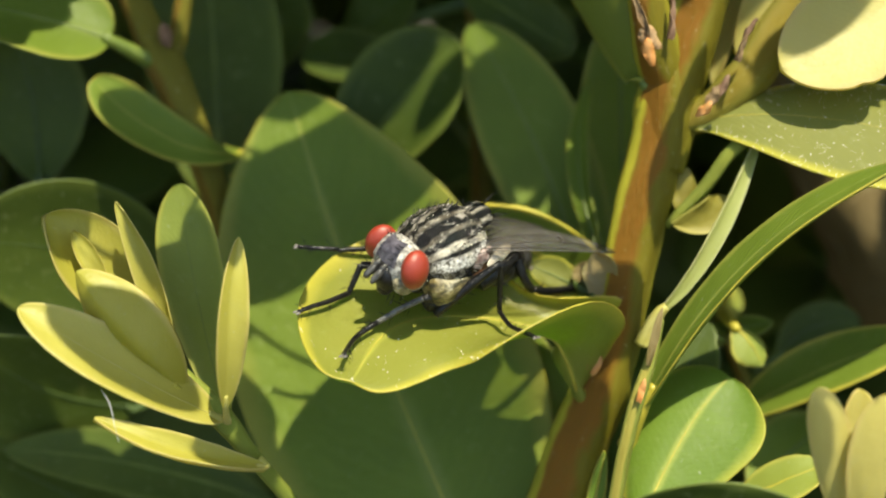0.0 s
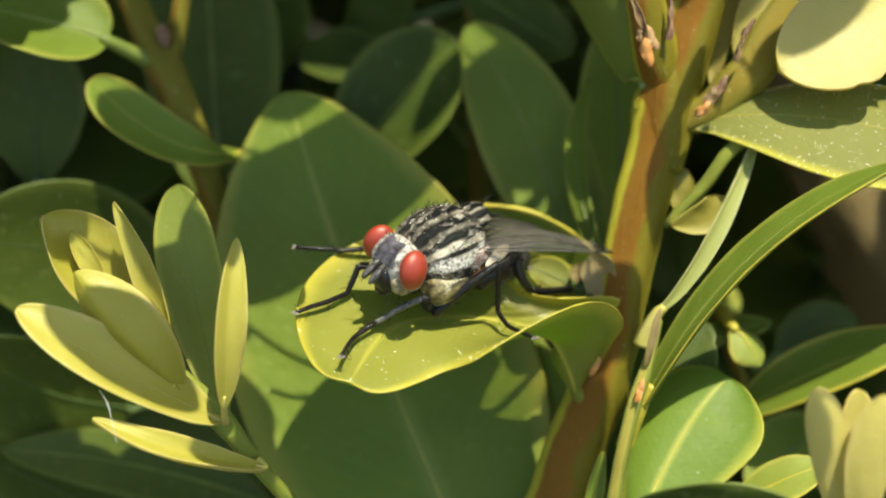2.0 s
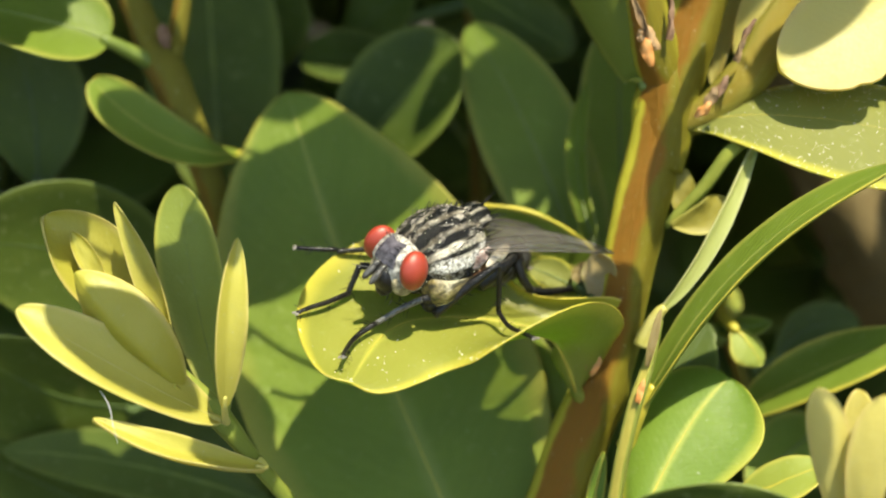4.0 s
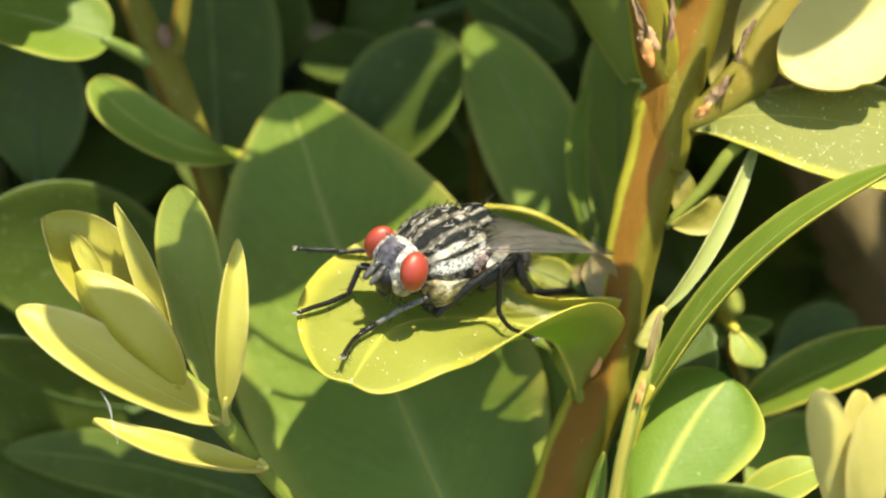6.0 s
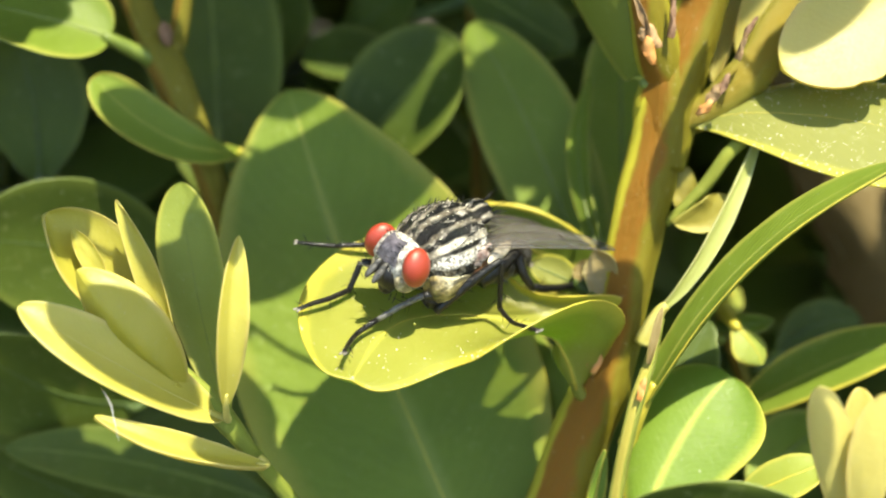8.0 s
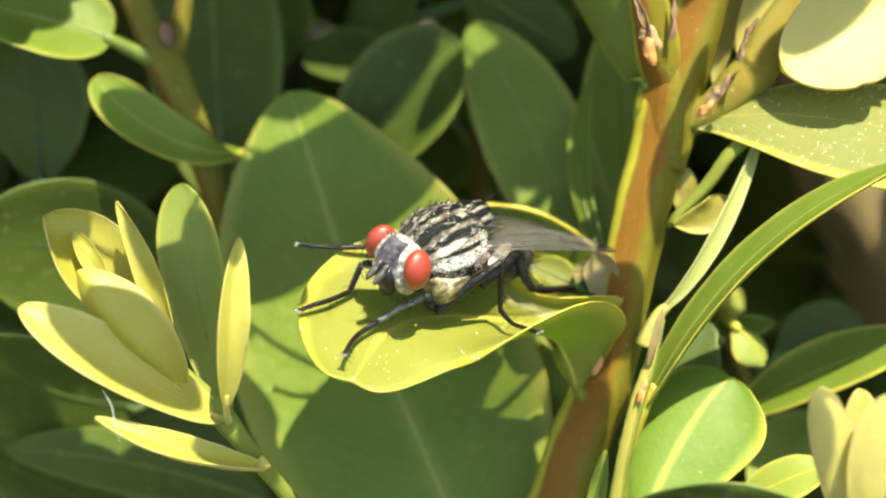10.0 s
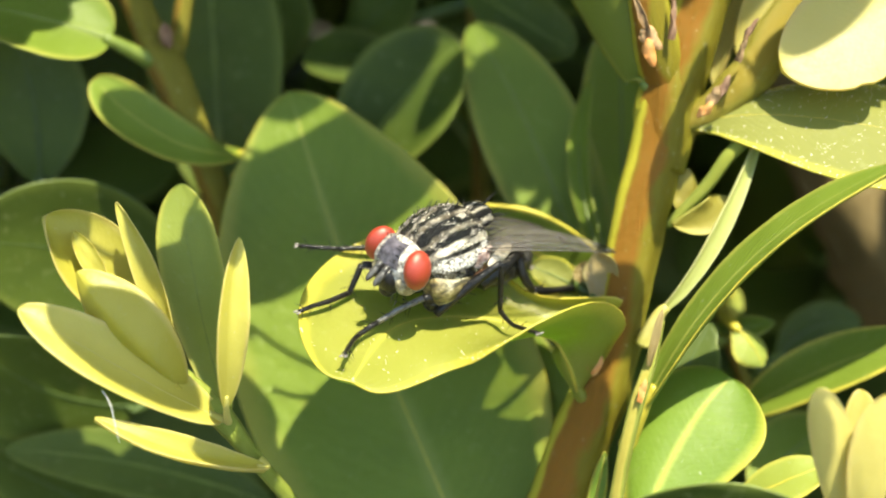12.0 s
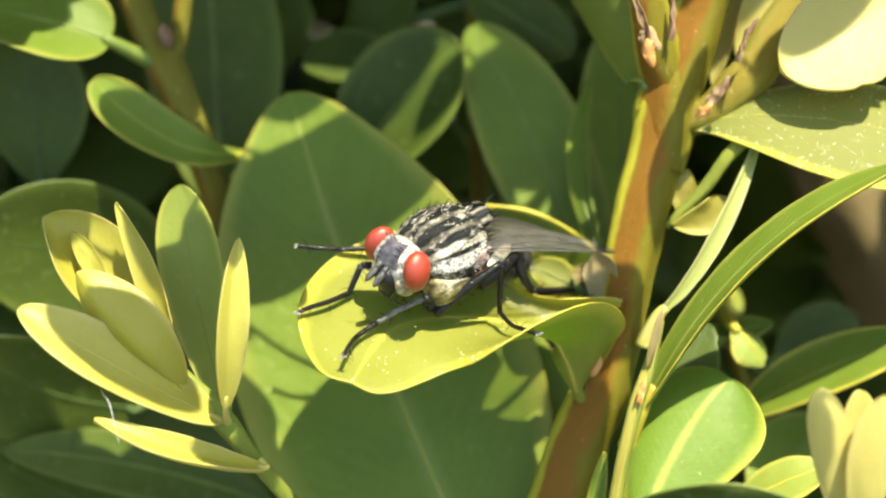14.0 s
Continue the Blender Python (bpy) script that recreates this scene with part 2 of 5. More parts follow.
def wing_material():
    """Smoky clear membrane with a satin sheen."""
    n = Nodes("wing_membrane")
    a = n.noise(1300, 3)
    col = n.mix(a, (0.06, 0.057, 0.055), (0.28, 0.27, 0.265))
    nor = n.bump(n.noise(1800, 3, stretch=(0.5, 2.0, 1.0)), 0.5, 0.0002)
    p = n.add("ShaderNodeBsdfPrincipled", {"Base Color": col, "Normal": nor}, Roughness=0.2)
    t = n.add("ShaderNodeBsdfTransparent")
    t.inputs[0].default_value = (0.9, 0.88, 0.85, 1)
    m = n.add("ShaderNodeMixShader", {1: p.outputs[0], 2: t.outputs[0]}, Fac=0.84)
    return n.done(m.outputs[0])


def soil_material():
    n = Nodes("garden_soil")
    a = n.noise(9, 5, 0.65)
    b = n.noise(140, 4, 0.7)
    col = n.mix(a, (0.028, 0.019, 0.011), (0.075, 0.055, 0.034))
    col = n.mix(n.math("MULTIPLY", b, 0.5), col, (0.05, 0.045, 0.028))
    nor = n.bump(n.math("ADD", a, b), 0.8, 0.01)
    p = n.add("ShaderNodeBsdfPrincipled", {"Base Color": col, "Normal": nor}, Roughness=0.95)
    return n.done(p.outputs[0])


# Dark green that puts part of the inner leaves' shade into colour.
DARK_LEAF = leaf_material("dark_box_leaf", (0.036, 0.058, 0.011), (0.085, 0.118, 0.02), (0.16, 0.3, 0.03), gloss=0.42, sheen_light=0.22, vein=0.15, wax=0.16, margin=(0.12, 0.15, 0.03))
MID_LEAF = leaf_material("green_box_leaf", (0.098, 0.145, 0.018), (0.172, 0.235, 0.036), (0.38, 0.5, 0.04), gloss=0.42, sheen_light=0.3, vein=0.8, wax=0.19, margin=(0.3, 0.3, 0.06), midline=(0.22, 0.27, 0.07))
FRESH_LEAF = leaf_material("fresh_box_leaf", (0.19, 0.24, 0.04), (0.3, 0.34, 0.07), (0.5, 0.55, 0.06), gloss=0.5, sheen_light=0.36, vein=0.15, wax=0.38, margin=(0.45, 0.42, 0.08))
PERCH_LEAF = leaf_material("perch_box_leaf", (0.2, 0.21, 0.026), (0.31, 0.305, 0.06), (0.3, 0.56, 0.02), gloss=0.45, sheen_light=0.42, vein=0.4, wax=0.5, margin=(0.58, 0.49, 0.07), midline=(0.46, 0.44, 0.08))
LIME_LEAF = leaf_material("lime_box_leaf", (0.11, 0.185, 0.02), (0.175, 0.26, 0.04), (0.36, 0.53, 0.03), gloss=0.5, sheen_light=0.36, vein=0.2, wax=0.3, margin=(0.42, 0.42, 0.07), midline=(0.36, 0.39, 0.08))
DUSTY_LEAF = leaf_material("dusty_box_leaf", (0.13, 0.145, 0.025), (0.215, 0.215, 0.055), (0.3, 0.48, 0.02), gloss=0.55, sheen_light=0.3, vein=0.3, wax=0.2, margin=(0.5, 0.45, 0.06))
SILVER_LEAF = leaf_material("pale_green_leaf", (0.33, 0.355, 0.09), (0.48, 0.5, 0.19), (0.52, 0.56, 0.1), gloss=0.42, sheen_light=0.4, vein=0.1, margin=(0.55, 0.56, 0.3))
YOUNG_LEAF = leaf_material("young_yellow_leaf", (0.37, 0.345, 0.04), (0.55, 0.5, 0.12), (0.64, 0.58, 0.05), gloss=0.42, sheen_light=0.4, vein=0.1, margin=(0.62, 0.52, 0.18))
PALE_LEAF = leaf_material("pale_yellow_leaf", (0.47, 0.41, 0.1), (0.62, 0.56, 0.2), (0.75, 0.66, 0.15), gloss=0.45, sheen_light=0.48, vein=0.1, margin=(0.58, 0.46, 0.18))
EDGE_YELLOW = rib_material("yellow_margin", (0.6, 0.5, 0.07), (0.42, 0.38, 0.05))
EDGE_GREEN = rib_material("green_margin", (0.2, 0.26, 0.05), (0.12, 0.17, 0.03))
EDGE_DARK = rib_material("dull_margin", (0.1, 0.15, 0.035), (0.06, 0.1, 0.025))
EDGE_PALE = rib_material("pale_margin", (0.62, 0.56, 0.2), (0.5, 0.46, 0.1))
TWIG = bark_material("reddish_twig", (0.185, 0.078, 0.006), (0.135, 0.118, 0.008), (0.13, 0.088, 0.008), ridge=(0.34, 0.31, 0.03))
GREEN_TWIG = bark_material("green_twig", (0.23, 0.25, 0.035), (0.17, 0.21, 0.028), (0.22, 0.24, 0.06))
OLIVE_TWIG = bark_material("olive_side_twig", (0.17, 0.125, 0.012), (0.16, 0.14, 0.014), (0.18, 0.16, 0.03))
SHOOT_TWIG = bark_material("pale_shoot", (0.32, 0.27, 0.05), (0.17, 0.2, 0.03), (0.3, 0.29, 0.08))
OLIVE_BRACT = leaf_material("olive_bract", (0.2, 0.17, 0.022), (0.3, 0.26, 0.045), (0.42, 0.38, 0.05), gloss=0.5, sheen_light=0.3, vein=0.2, margin=(0.4, 0.36, 0.08))
BRACT = leaf_material("dull_bract", (0.22, 0.165, 0.06), (0.34, 0.26, 0.12), (0.5, 0.38, 0.13), gloss=0.5, sheen_light=0.3, vein=0.2, margin=(0.36, 0.32, 0.12))
DRY_STRIP = plain_material("dry_strip", (0.12, 0.065, 0.025), (0.3, 0.2, 0.1), 1400, 0.7, 0.9)
BACK_TWIG = bark_material("olive_twig", (0.17, 0.1, 0.009), (0.145, 0.13, 0.013), (0.15, 0.12, 0.018))
WOOD = bark_material("old_wood", (0.12, 0.085, 0.033), (0.145, 0.105, 0.045), (0.075, 0.055, 0.022), rough=0.85)
BROWN_SCALE = plain_material("brown_scale", (0.1, 0.05, 0.025), (0.26, 0.15, 0.09), 700, 0.65, 0.8)
DRY_SCALE = plain_material("dry_scale", (0.48, 0.17, 0.03), (0.55, 0.31, 0.12), 900, 0.5, 0.6)
WHITE_SCAR = plain_material("pale_scar", (0.3, 0.16, 0.06), (0.45, 0.31, 0.17), 1200, 0.6, 0.6)
EYE = eye_material()
THORAX = thorax_material()
ABDOMEN = abdomen_material()
WING = wing_material()
FLANK = flank_material()
RUSTY = plain_material("rusty_flank", (0.02, 0.016, 0.014), (0.26, 0.12, 0.06), 900, 0.38, 0.6)
FACE = plain_material("silver_face", (0.09, 0.083, 0.075), (0.64, 0.61, 0.56), 3400, 0.26, 0.9)
CHEEK = plain_material("white_cheek", (0.1, 0.08, 0.04), (0.5, 0.43, 0.28), 2600, 0.26, 0.8)
FRONS = plain_material("velvet_stripe", (0.04, 0.036, 0.046), (0.13, 0.118, 0.145), 2500, 0.34, 0.5)
ANTENNA = plain_material("antenna_grey", (0.025, 0.024, 0.023), (0.1, 0.096, 0.092), 2500, 0.32, 0.4)
CALYPTER = plain_material("calypter_white", (0.3, 0.26, 0.2), (0.62, 0.56, 0.47), 1500, 0.45, 0.3)
WING_ROOT = plain_material("wing_root_pink", (0.12, 0.06, 0.05), (0.68, 0.55, 0.5), 1400, 0.35, 0.8)
# Grey blotches painted in for the silvery sheen of the front tibia.
SHEEN_LEG = plain_material("painted_sheen_leg", (0.012, 0.011, 0.011), (0.2, 0.19, 0.175), 1900, 0.3, 0.6)
LEG = plain_material("black_leg", (0.004, 0.004, 0.0045), (0.014, 0.013, 0.013), 3000, 0.28, 0.6, spec=0.36)
BRISTLE = plain_material("black_bristle", (0.006, 0.006, 0.006), (0.02, 0.02, 0.02), 3000, 0.5, 0.1, spec=0.15)
VEIN = plain_material("wing_vein", (0.03, 0.024, 0.02), (0.08, 0.065, 0.05), 3000, 0.4, 0.2)
PAD = plain_material("foot_pad", (0.08, 0.07, 0.06), (0.26, 0.24, 0.21), 3000, 0.5, 0.2)
# Pollen on leaves, and painted glints on the fly's back.
GRAIN = plain_material("pollen_and_glint_grain", (0.7, 0.65, 0.45), (0.85, 0.82, 0.7), 3000, 0.5, 0.2)
THREAD = plain_material("silk_thread", (0.6, 0.6, 0.58), (0.8, 0.8, 0.78), 3000, 0.4, 0.1)
SOIL = soil_material()

# ------------------------------------------------------------- mesh helpers
SPOT = {}        # world origin of each object in millimetres


def mesh_object(name, verts, faces, material, parent, origin, label="", uvs=None, smooth=True):
    """Links verts (millimetres) as one mesh object whose origin is `origin`, under parent."""
    origin = Vector(origin)
    me = bpy.data.meshes.new(name)
    me.from_pydata([((Vector(v) - origin) * 0.001)[:] for v in verts], [], faces)
    if uvs:
        layer = me.uv_layers.new(name="UVMap")
        for loop in me.loops:
            layer.data[loop.index].uv = uvs[loop.vertex_index]
    if smooth:
        me.polygons.foreach_set("use_smooth", [True] * len(me.polygons))
    me.materials.append(material)
    me.update()
    ob = new(name, me)
    if parent is None:
        ob.location = at(*origin)
    else:
        ob.parent = parent
        ob.location = (origin - SPOT[parent.name]) * 0.001
    SPOT[ob.name] = origin
    return tagged(ob, label)


def thing(name, origin, label, category, group=""):
    e = new(name)
    e.empty_display_size = 0.002
    e.location = at(*origin)
    SPOT[e.name] = Vector(origin)
    return tagged(e, label, category, group)


def spline(points, steps):
    """Smooth curve through the points."""
    p = [Vector(q) for q in points]
    p = [2 * p[0] - p[1]] + p + [2 * p[-1] - p[-2]]
    out = []
    for i in range(1, len(p) - 2):
        for k in range(steps):
            t = k / steps
            a, b, c, d = p[i - 1], p[i], p[i + 1], p[i + 2]
            out.append(0.5 * (2 * b + (c - a) * t + (2 * a - 5 * b + 4 * c - d) * t * t + (3 * b - a - 3 * c + d) * t ** 3))
    out.append(p[-2].copy())
    return out


def tube(points, radii, sides=8, angled=0.0, lumps=0.0, seed=0, cap=True):
    """Verts, faces and uvs of a tube along points; angled makes it four-cornered."""
    pts = [Vector(p) for p in points]
    n = len(pts)
    if isinstance(radii, (int, float)):
        radii = [radii] * n
    verts, faces, uvs = [], [], []
    side = None
    run = 0.0
    for i, p in enumerate(pts):
        t = (pts[min(i + 1, n - 1)] - pts[max(i - 1, 0)]).normalized()
        if side is None:
            side = t.cross(Vector((0.0, 1.0, 0.15)))
            if side.length < 0.1:
                side = t.cross(Vector((1, 0, 0)))
        side = (side - side.dot(t) * t).normalized()
        other = t.cross(side)
        if i:
            run += (p - pts[i - 1]).length
        for k in range(sides):
            a = 2 * math.pi * k / sides
            r = radii[i] * (1 + angled * math.cos(4 * a))
            if lumps:
                r *= 1 + lumps * noise.noise(Vector((p.x * 0.5 + seed, p.z * 0.5, a * 0.8)))
            verts.append(p + side * (r * math.cos(a)) + other * (r * math.sin(a)))
            uvs.append((run * 0.05, k / sides))
    for i in range(n - 1):
        for k in range(sides):
            a, b = i * sides + k, i * sides + (k + 1) % sides
            faces.append((a, b, b + sides, a + sides))
    if cap:
        faces.append(tuple(reversed(range(sides))))
        faces.append(tuple(range((n - 1) * sides, n * sides)))
    return verts, faces, uvs


def blob(center, radii, turn=(0, 0, 0), rings=14, sides=20, power=1.0, taper=0.0):
    """Verts and faces of a rounded body; taper narrows it toward +x."""
    m = Euler([radians(a) for a in turn]).to_matrix()
    verts, faces = [], []
    for i in range(rings + 1):
        a = math.pi * i / rings
        x = math.cos(a)
        s = max(math.sin(a), 0.0) ** power
        for k in range(sides):
            b = 2 * math.pi * k / sides
            w = s * (1 - taper * x)
            v = Vector((x * radii[0], w * math.cos(b) * radii[1], w * math.sin(b) * radii[2]))
            verts.append(Vector(center) + m @ v)
    for i in range(rings):
        for k in range(sides):
            a, b = i * sides + k, i * sides + (k + 1) % sides
            faces.append((a, a + sides, b + sides, b))
    return verts, faces


def joined(*pieces):
    verts, faces = [], []
    for v, f in pieces:
        n = len(verts)
        verts += list(v)
        faces += [tuple(i + n for i in q) for q in f]
    return verts, faces


# ------------------------------------------------------------- box leaves
def leaf_shape(base, mid, tip, width, face, face2=None, turned=1.0, cup=(30, 15), cup2=None, peak=0.55, blunt=0.62,
               notch=0.0, wave=0.15, thick=0.28, rows=30, cols=14, seed=0, bites=(), ease=0, fold=0.0, push=None, mend=None):
    """Surface of one leaf: a midrib through base, mid and tip, an oval outline, sides rolled up by cup degrees
    (base, tip; cup2 for the other side), some unevenness. Returns mesh, border and midrib."""
    several = not isinstance(mid[0], (int, float))
    b, m, e = Vector(base), Vector(mid[0] if several else mid), Vector(tip)
    way = spline([base, *mid, tip], 16) if several else None
    if isinstance(face, list):
        normals = spline([Vector(q).normalized() for q in face], 8)
    else:
        normals = [Vector(face).normalized(), Vector(face2 or face).normalized()]
    cup2 = cup2 or cup
    p = math.log(0.5) / math.log(peak)

    def rib(t):
        if way:
            k = min(max(t, 0.0), 0.9999) * (len(way) - 1)
            return way[int(k)].lerp(way[int(k) + 1], k - int(k))
        return b * ((1 - t) * (1 - 2 * t)) + m * (4 * t * (1 - t)) + e * (t * (2 * t - 1))

    def spot(t, v):
        tt = min(max(t, 0.0), 1.0)
        h = 0.5 * width * max(math.sin(math.pi * tt ** p), 0.0) ** blunt + 0.12 * (1 - tt)
        tan = (rib(min(tt + 0.03, 1.0)) - rib(max(tt - 0.03, 0.0))).normalized()
        k = min(1.0, tt / turned) * (len(normals) - 1)
        i = min(int(k), len(normals) - 2)
        nor = normals[i].lerp(normals[i + 1], k - i)
        nor = (nor - nor.dot(tan) * tan).normalized()
        side = tan.cross(nor)
        c = cup if v >= 0 else cup2
        ang = radians(c[0] + (c[1] - c[0]) * tt)
        av = abs(v)
        if abs(ang) < 0.02:
            off, lift = h * av, 0.0
        else:
            off, lift = h * math.sin(ang * av) / ang, h * (1 - math.cos(ang * av)) / ang
        if fold:
            fa = radians(fold)
            off, lift = off * math.cos(fa) - lift * math.sin(fa), off * math.sin(fa) + lift * math.cos(fa)
        cut = 0.0
        if notch:
            cut = notch * math.exp(-((h * v) / (0.075 * width)) ** 2) * max(0.0, (tt - 0.75) / 0.25) ** 2
        for bt, bv, br, depth in bites:
            if v * bv > 0:
                bite = 1 - depth * av * math.exp(-((tt - bt) / br) ** 4)
                off *= bite
                lift *= bite
        q = rib(tt - cut) if cut else rib(tt)
        w = wave * av * noise.noise(Vector((tt * 3.1 + seed * 7.3, v * 1.4, seed * 1.7)))
        w += 0.35 * wave * noise.noise(Vector((tt * 9 + seed, v * 5, 3.3))) * min(1.0, 4 * tt * (1 - tt) + 0.2)
        if push and v > 0:
            q = q + Vector(push[2]) * (v * math.exp(-((tt - push[0]) / push[1]) ** 2))
        return q + side * math.copysign(off, v) + nor * (lift + w), nor

    ts = [0.5 - 0.5 * math.cos(math.pi * i / rows) for i in range(rows + 1)]
    vs = [math.sin(0.5 * math.pi * (2 * j / cols - 1)) for j in range(cols + 1)]
    top, low, uv = [], [], []
    grid = [[spot(t, v) for v in vs] for t in ts]
    for _ in range(ease):           # evens out the rolled parts along the leaf
        old = [[q for q, nor in row] for row in grid]
        for i in range(1, rows):
            for j in range(cols + 1):
                grid[i][j] = ((old[i - 1][j] + 2 * old[i][j] + old[i + 1][j]) * 0.25, grid[i][j][1])
    if mend:                        # evens out one stretch of one side
        for _ in range(mend[2]):
            old = [[q for q, nor in row] for row in grid]
            for i in range(1, rows):
                for j in range(cols + 1):
                    part = 0.5 * min(1.0, max(0.0, -2.0 * vs[j])) * min(1.0, max(0.0, (ts[i] - mend[0]) * 12, 0.0), max(0.0, (mend[1] - ts[i]) * 12))
                    grid[i][j] = (old[i][j].lerp((old[i - 1][j] + old[i + 1][j]) * 0.5, part), grid[i][j][1])
    for t, row in zip(ts, grid):
        for v, (q, nor) in zip(vs, row):
            th = thick * (1 - 0.55 * abs(v) ** 3)
            top.append(q)
            low.append(q - nor * th)
            uv.append((t, v * 0.5 + 0.5))
    nt = len(top)
    k = cols + 1
    faces = []
    for i in range(rows):
        for j in range(cols):
            a = i * k + j
            faces.append((a, a + k, a + k + 1, a + 1))
            faces.append((nt + a, nt + a + 1, nt + a + k + 1, nt + a + k))
        a, c = i * k, i * k + cols
        faces.append((a, nt + a, nt + a + k, a + k))
        faces.append((c, c + k, nt + c + k, nt + c))
    for j in range(cols):
        a, c = j, rows * k + j
        faces.append((a, a + 1, nt + a + 1, nt + a))
        faces.append((c, nt + c, nt + c + 1, c + 1))
    left = [top[i * k].lerp(low[i * k], 0.5) for i in range(rows + 1)]
    right = [top[i * k + cols].lerp(low[i * k + cols], 0.5) for i in range(rows + 1)]
    border = left[1:] + right[-2:0:-1]
    ribs = [spot(t, 0.0)[0] for t in [0.02 + 0.93 * i / 20 for i in range(21)]]
    under = [spot(t, 0.0)[0] - spot(t, 0.0)[1] * thick for t in [0.02 + 0.93 * i / 20 for i in range(21)]]
    return top + low, faces, uv + uv, border, ribs, under


def leaf(sprig, base, mid, tip, width, face, blade, edge, label="", stalk=None, rim=0.05, ridge=0.1, under=False, grains=0, girth=0.3, stalk_skin=None, **shape):
    """One leaf of a sprig: blade, with its margin, midrib and stalk as pieces."""
    verts, faces, uvs, border, ribs, lows = leaf_shape(base, mid, tip, width, face, **shape)
    ob = mesh_object("leaf", verts, faces, blade, sprig, base, label, uvs)
    n = len(border)
    radii = [rim * (0.75 + 0.5 * noise.noise(Vector((i * 0.35, base[0], base[2])))) * min(1.0, 0.3 + 0.2 * min(i, n - 1 - i)) for i in range(n)]
    v, f, u = tube(border, radii, 6)
    mesh_object("margin", v, f, edge, ob, base, uvs=u)
    m = len(ribs)
    if ridge:
        v, f, u = tube(ribs, [ridge * (1.15 - 0.95 * i / m) for i in range(m)], 6)
        mesh_object("midrib", v, f, edge, ob, base, uvs=u)
    if under:
        v, f, u = tube(lows, [ridge * 1.6 * (1.15 - 0.95 * i / m) for i in range(m)], 8)
        mesh_object("lower_midrib", v, f, edge, ob, base, uvs=u)
    if grains:
        rng = random.Random(grains)
        k = shape.get("cols", 14) + 1
        rows = len(verts) // (2 * k) - 1
        pieces = []
        for i in range(grains):
            r = min(rows - 1, max(0, int(rng.gauss(0.6, 0.2) * rows)))
            j = r * k + rng.randrange(k - 1)
            a, c = rng.random(), rng.random()
            p = verts[j].lerp(verts[j + 1], a).lerp(verts[j + k].lerp(verts[j + k + 1], a), c)
            pieces.append(blob(p, [rng.uniform(0.01, 0.026) * rng.choice((1, 1, 1.6))] * 3, rings=4, sides=6))
        v, f = joined(*pieces)
        tagged(mesh_object("pollen_dust", v, f, GRAIN, ob, base, "pale pollen grains"), kind="stuff")
    if stalk:
        a, c = Vector(base), Vector(stalk)
        way = (Vector(ribs[1]) - a).normalized()
        pts = spline([Vector(ribs[1]), a, a.lerp(c, 0.5) - way * (a - c).length * 0.12, c], 5)
        k = len(pts)
        v, f, u = tube(pts, [girth * (0.75 + i / k) for i in range(k)], 10)
        mesh_object("stalk", v, f, stalk_skin or edge, ob, base, uvs=u)
    return ob


def twig(sprig, name, points, radii, material, label="", steps=8, sides=16, angled=0.07, lumps=0.12, seed=0):
    pts = spline(points, steps)
    rs = [v.x for v in spline([(r, 0, 0) for r in radii], steps)]
    v, f, u = tube(pts, rs, sides, angled, lumps, seed)
    return mesh_object(name, v, f, material, sprig, points[0], label, u)


def bud_scale(sprig, base, tip, width, face, material, label="", name="bud_scale", cup=(70, 40), **more):
    """Small dry or green scale at a node."""
    b, t = Vector(base), Vector(tip)
    mid = b.lerp(t, 0.5) + Vector(face).normalized() * (t - b).length * 0.08
    verts, faces, uvs, border, ribs, lows = leaf_shape(base, mid, tip, width, face, cup=cup, thick=0.2, rows=14, cols=8, wave=0.25, **more)
    return mesh_object(name, verts, faces, material, sprig, base, label, uvs)


# ------------------------------------------------------------- ground
def build_ground():
    verts, faces = [], []
    radii = [0.0, 0.05, 0.1, 0.2, 0.35, 0.6, 1.0, 2.0, 5.0, 20.0, 100.0, 600.0, 3000.0]
    sides = 32
    for i, r in enumerate(radii):
        for k in range(sides):
            a = 2 * math.pi * k / sides
            p = Vector((r * math.cos(a), r * math.sin(a), 0))
            p.z = 0.012 * noise.noise(p * 9) if r < 3 else 0.0
            verts.append(p)
    for i in range(len(radii) - 1):
        for k in range(sides):
            a, b = i * sides + k, i * sides + (k + 1) % sides
            faces.append((a, a + sides, b + sides, b) if i else (a, a + sides, b + sides))
    me = bpy.data.meshes.new("ground")
    me.from_pydata(verts, [], faces)
    me.materials.append(SOIL)
    tagged(new("ground", me), "dark crumbly garden soil under the shrub", "ground", kind="structure")


build_ground()

# ------------------------------------------------------------- the box shrub

main = thing("box_sprig", (6.07, -2.09, -14.58), "box twig with reddish stem, sunlit leaves and side buds", "plant", "sprigs of the box shrub")
twig(main, "stem", [(16.8, 14.81, 18.27), (14.31, 11.02, 11.13), (12.46, 8.35, 6.11), (10.96, 5.81, 1.35), (9.91, 3.43, -3.14), (8.86, 1.18, -7.37), (7.55, -0.27, -10.73), (6.07, -2.09, -14.58), (4.44, -3.98, -19.2), (2.89, -5.78, -26.6), (2.56, -3.86, -43.24), (3.76, 2.14, -88.24), (10.44, 26.02, -210), (10.44, 26.02, -354)],
     [1.26, 1.38, 1.50, 1.38, 1.32, 1.38, 1.62, 1.69, 1.70, 1.70, 1.87, 2.21, 2.89, 3.75], TWIG, label="reddish-brown four-angled stem", sides=24, steps=10)
